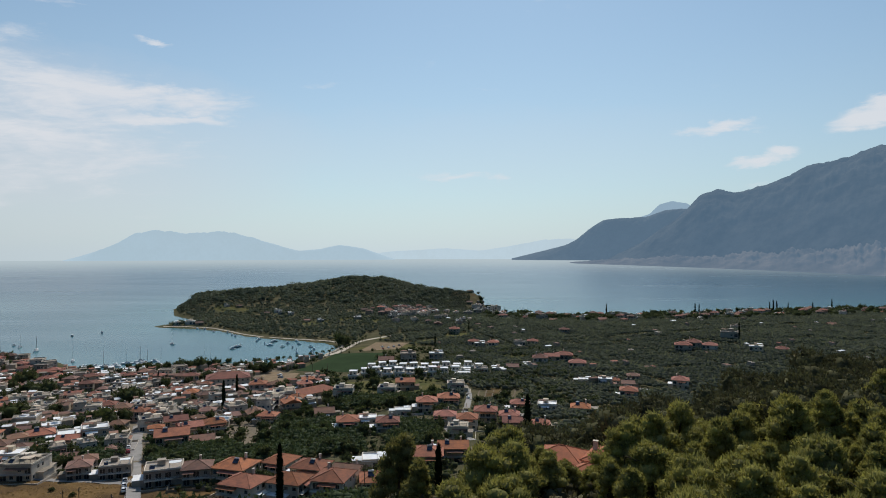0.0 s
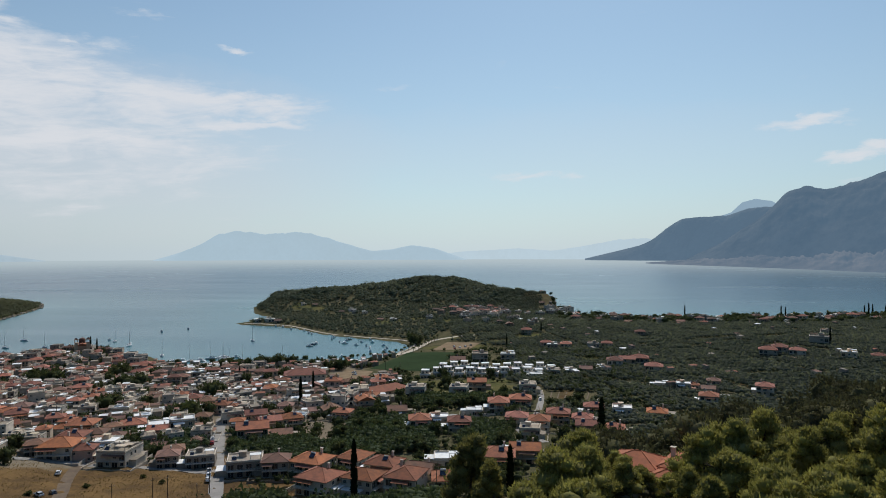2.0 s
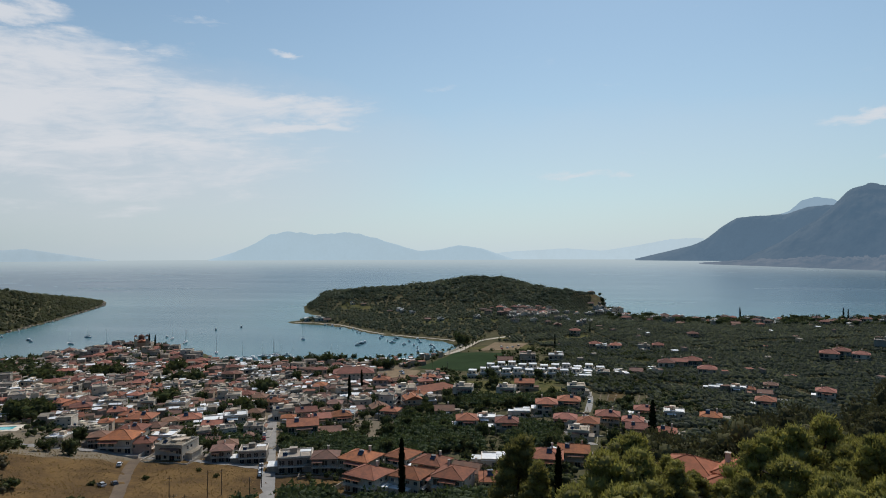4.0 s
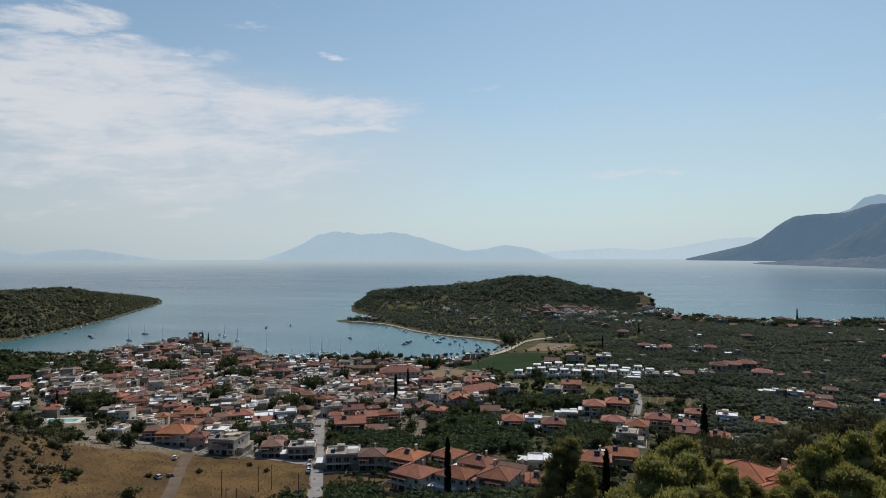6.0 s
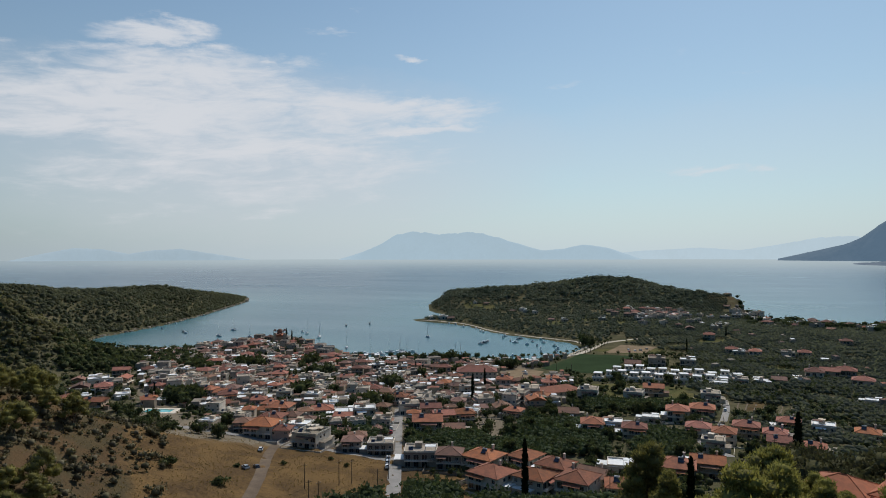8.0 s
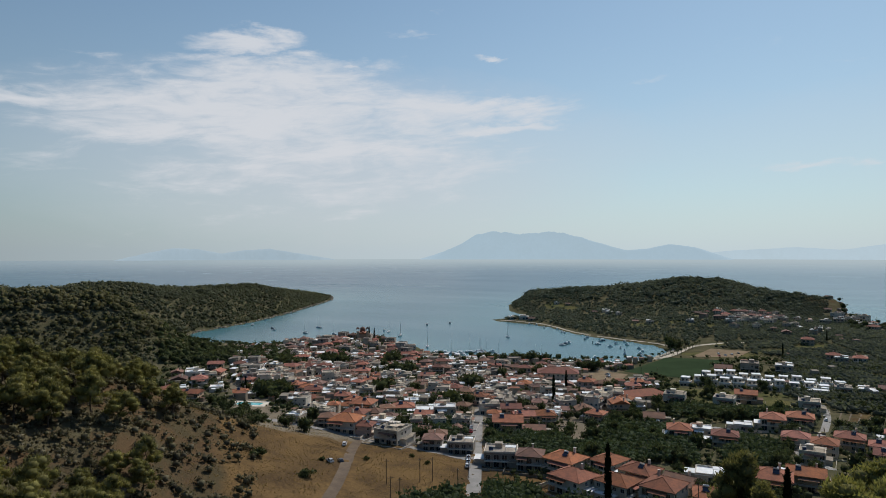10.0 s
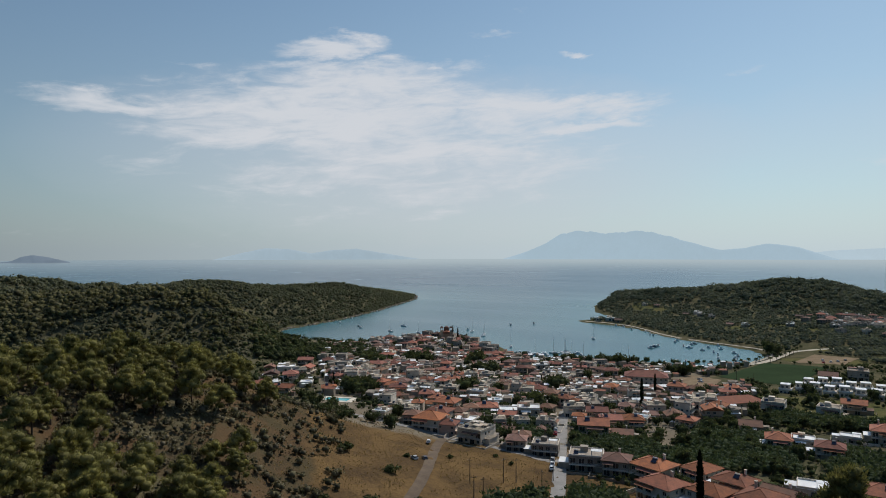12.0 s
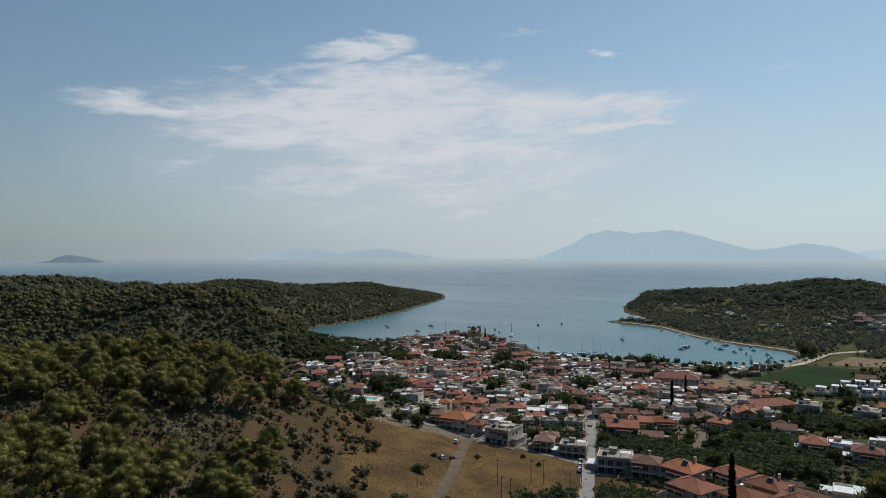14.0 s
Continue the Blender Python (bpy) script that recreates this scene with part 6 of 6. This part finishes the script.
def yacht():
    root = thing("sailing_yacht", "white sailing yacht with bare mast at anchor", "boat", "boats in the bay")
    part("hull", hull(11, 3.4, 1.1).mesh("hull", HULL), root)
    b = Build()
    b.box(-1.0, -2, 1.1, 1.0, 2.2, 1.75)
    part("cabin", b.mesh("cabin", HULL), root)
    b = Build()
    b.tube((0, 1.2, 1.0), (0, 1.2, 15), 0.16, 0.1, 6)
    part("mast", b.mesh("mast", RAIL), root)
    b = Build()
    b.tube((0, 1.1, 2.4), (0, -3.6, 2.4), 0.22, 0.18, 6)
    part("boom", b.mesh("boom", HULL_DARK), root, "boom with furled dark sail cover")
    return root


def motor_boat(name, label, mat, size):
    root = thing(name, label, "boat", "boats in the bay")
    part("hull", hull(7 * size, 2.6 * size, 0.9).mesh("hull", mat), root)
    b = Build()
    b.box(-0.8 * size, -1 * size, 0.9, 0.8 * size, 1.2 * size, 2.1)
    b.box(-0.95 * size, -1.6 * size, 2.1, 0.95 * size, 1.4 * size, 2.25)
    part("cabin", b.mesh("cabin", HULL), root)
    return root


def place_on(master, spots, z=0.05):
    for k, (x, y, turn) in enumerate(spots):
        m = pose(x, y, z, 0, 0, turn)
        if k == 0:
            master.matrix_basis = m
        else:
            copy_thing(master, m)


place_on(yacht(), [(-295, 712, 40), (-533, 633, 70), (-555, 687, 80), (-494, 641, 60), (-418, 672, 30), (-412, 661, 10), (-447, 690, 20), (125, 1032, 75), (-205, 575, 20), (-211, 577, 20),
                   (-272, 590, 110), (-277, 598, 110), (-284, 588, 110), (-262, 582, 110), (-250, 579, 20), (-296, 572, 100), (-340, 600, 30)])
place_on(motor_boat("motor_boat", "white motor boat with a small cabin", HULL, 1.0),
         [(-590, 640, 80), (-728, 830, 60), (-683, 722, 50), (-655, 668, 70), (-462, 703, 10), (-218, 678, 120), (-217, 699, 40), (-255, 790, 30), (-186, 702, 100), (-240, 585, 20), (-256, 588, 20),
          (-265, 600, 110), (-288, 575, 110), (-303, 560, 100), (-228, 570, 10), (-218, 568, 10), (-310, 562, 110), (-245, 572, 15), (-259, 566, 20), (-266, 569, 20), (-273, 563, 20), (-280, 566, 20), (-239, 562, 20), (-232, 566, 20), (-305, 574, 100), (-313, 570, 100), (-222, 580, 20), (-254, 573, 20), (-270, 577, 20), (-291, 580, 100)])
place_on(motor_boat("dark_motor_boat", "dark blue motor boat at anchor", HULL_DARK, 1.1), [(-444, 782, 20), (-425, 814, 30), (-218, 690, 60), (-602, 650, 80), (-190, 735, 80)])
place_on(motor_boat("fishing_boat", "small open fishing boat with low shelter", HULL, 0.7),
         [(-190, 727, 70), (-170, 715, 60), (-170, 691, 90), (-158, 686, 30), (-157, 712, 80), (-165, 735, 60), (-132, 657, 70), (-210, 736, 50), (-194, 711, 20), (-212, 752, 70), (-145, 647, 40),
          (-248, 780, 40), (-268, 812, 40), (-290, 825, 50), (-322, 855, 60), (-140, 690, 80), (-133, 672, 50), (-150, 668, 10), (-128, 640, 30), (-165, 612, 40), (-180, 598, 50), (-172, 606, 45), (-310, 850, 60)])


def pier():
    root = thing("pier", "narrow concrete pier with moored boats", "pier")
    b = Build()
    b.box(-2.5, 0, -3, 2.5, 58, 1.1)
    part("deck", b.mesh("deck", ASPHALT), root)
    for k in range(6):
        p = Build()
        p.tube((2.2 if k % 2 else -2.2, 6 + k * 9, 1.1), (2.2 if k % 2 else -2.2, 6 + k * 9, 1.7), 0.2, 0.24, 7)
        part("bollard", p.mesh("bollard", METAL), root)
    root.location, root.rotation_euler = (-248, 548, 0), (0, 0, radians(28))


pier()
PAINTS = [("white", (0.75, 0.75, 0.75)), ("silver", (0.45, 0.46, 0.48)), ("dark", (0.04, 0.045, 0.06)), ("red", (0.4, 0.03, 0.03))]
TYRE = material("tyre_rubber", (0.02, 0.02, 0.02), rough=0.9)


def car_master(tone, rgb):
    root = thing("car", tone + " parked hatchback car", "car", "parked cars")
    paint = material(tone + "_car_paint", rgb, rgb, 1.0, rough=0.3, spec=0.5)
    b = Build()
    side = [(-2.05, 0.35), (2.05, 0.35), (2.1, 0.75), (1.2, 0.95), (-1.95, 1.0), (-2.1, 0.7)]
    for s in (-0.86, 0.86):
        b.face([(s, y, z) for y, z in (side if s > 0 else side[::-1])])
    for (y0, z0), (y1, z1) in zip(side, side[1:] + side[:1]):
        b.face([(-0.86, y0, z0), (0.86, y0, z0), (0.86, y1, z1), (-0.86, y1, z1)])
    part("body", b.mesh("body", paint), root)
    b = Build()
    low, top = [(-0.8, -1.85, 0.97), (0.8, -1.85, 0.97), (0.8, 0.95, 0.96), (-0.8, 0.95, 0.96)], [(-0.62, -1.45, 1.45), (0.62, -1.45, 1.45), (0.62, 0.2, 1.47), (-0.62, 0.2, 1.47)]
    for k in range(4):
        j = (k + 1) % 4
        b.face([low[k], low[j], top[j], top[k]], 1)
    b.face(top, 0)
    part("cabin", b.mesh("cabin", paint, GLASS), root, "glazed cabin with painted roof")
    w = Build()
    w.tube((-0.1, 0, 0), (0.1, 0, 0), 0.31, 0.31, 10)
    w.tube((0.1, 0, 0), (-0.1, 0, 0), 0.31, 0.31, 10)
    tyre = w.mesh("wheel", TYRE)
    for x in (-0.78, 0.78):
        for y in (-1.3, 1.3):
            part("wheel", tyre, root, m=pose(x, y, 0.31))
    return root


CARS = [car_master(*p) for p in PAINTS]
_parked = set()


def park(i, x, y, turn):
    m = pose(x, y, ground_at(x, y) + 0.16, 0, 0, turn)
    if i in _parked:
        copy_thing(CARS[i], m)
    else:
        _parked.add(i)
        CARS[i].matrix_basis = m


for k, s in enumerate((0.06, 0.12, 0.18, 0.26, 0.32, 0.41, 0.47, 0.6, 0.66, 0.72)):
    park((0, 0, 1, 2, 0, 1, 0, 3, 0, 1)[k], -109 - 43 * s - 2.2, 228 + 95 * s - 0.8, 24)
for i, x, y, turn in ((0, -171, 229, 30), (1, -157, 201, 60), (2, -155, 205, 50), (0, 15, 395, 0), (0, -176, 259, 90), (3, -60, 650, 20), (0, -55, 655, 20), (1, -50, 660, 20), (2, -45, 668, 20), (0, -62, 665, 20),
                      (0, -125, 500, 60), (1, -122, 490, 60), (0, 255, 560, 70), (0, -30, 340, 80)):
    park(i, x, y, turn)


def pole_master():
    root = thing("utility_pole", "weathered wooden utility pole with a cross-arm", "pole", "utility poles")
    b = Build()
    b.tube((0, 0, -1), (0, 0, 9), 0.17, 0.11, 7)
    part("pole", b.mesh("pole", WOOD), root)
    b = Build()
    b.box(-0.9, -0.06, 8.2, 0.9, 0.06, 8.34)
    part("cross_arm", b.mesh("cross_arm", WOOD), root)
    for x in (-0.75, 0, 0.75):
        i = Build()
        i.tube((x, 0, 8.34), (x, 0, 8.55), 0.05, 0.04, 5)
        part("insulator", i.mesh("insulator", RAIL), root)
    return root


first_pole = pole_master()
for k, (x, y) in enumerate(((-128, 196), (-116, 180), (-113, 181), (-120, 206), (-117, 210), (-108, 222), (-104, 205), (-95, 330), (-40, 300), (-26, 216), (30, 300), (90, 395), (118, 400), (-100, 500), (-88, 497),
                             (-240, 320), (-282, 352), (-330, 380), (20, 470), (-60, 385), (-160, 250), (60, 640))):
    m = pose(x, y, ground_at(x, y), 0, 0, 30 + k * 17)
    if k == 0:
        first_pole.matrix_basis = m
    else:
        copy_thing(first_pole, m)

# palms on the promenade
def palm_master():
    root = thing("palm_tree", "small palm tree beside the promenade", "tree", "palms on the promenade")
    b = Build()
    b.tube((0, 0, -0.5), (0.1, 0, 5), 0.22, 0.17, 7)
    part("trunk", b.mesh("trunk", BARK), root)
    v, f = [], []
    g = np.random.RandomState(3)
    for i in range(22):
        a, up = i * 2.4, g.uniform(-0.2, 0.9)
        d, s = np.array([math.cos(a), math.sin(a), 0]), np.array([-math.sin(a), math.cos(a), 0])
        p = [np.array([0.1, 0, 5]) + d * 2.3 * t + np.array([0, 0, up * 1.8 * t - 2.4 * t * t]) for t in (0, 0.35, 0.7, 1.0)]
        for k in range(3):
            w0, w1 = (0.12, 0.35, 0.28, 0.03)[k], (0.12, 0.35, 0.28, 0.03)[k + 1]
            n = len(v)
            v += [p[k] - s * w0, p[k] + s * w0, p[k + 1] + s * w1, p[k + 1] - s * w1]
            f += [(n, n + 1, n + 2), (n, n + 2, n + 3)]
    part("crown", tri_mesh("crown", np.array(v), np.array(f), GARDEN), root)
    return root


palm = palm_master()
for k in range(26):
    s = k / 25
    x, y = (-160 + 56 * min(s / 0.45, 1), 578 + 60 * min(s / 0.45, 1)) if s < 0.45 else (-104 + 12 * (s - 0.45) / 0.55, 640 + 85 * (s - 0.45) / 0.55)
    x += 6 * (1 if k % 2 else -1)
    m = pose(x, y, ground_at(x, y), 0, 0, k * 40)
    if k == 0:
        palm.matrix_basis = m
    else:
        copy_thing(palm, m)
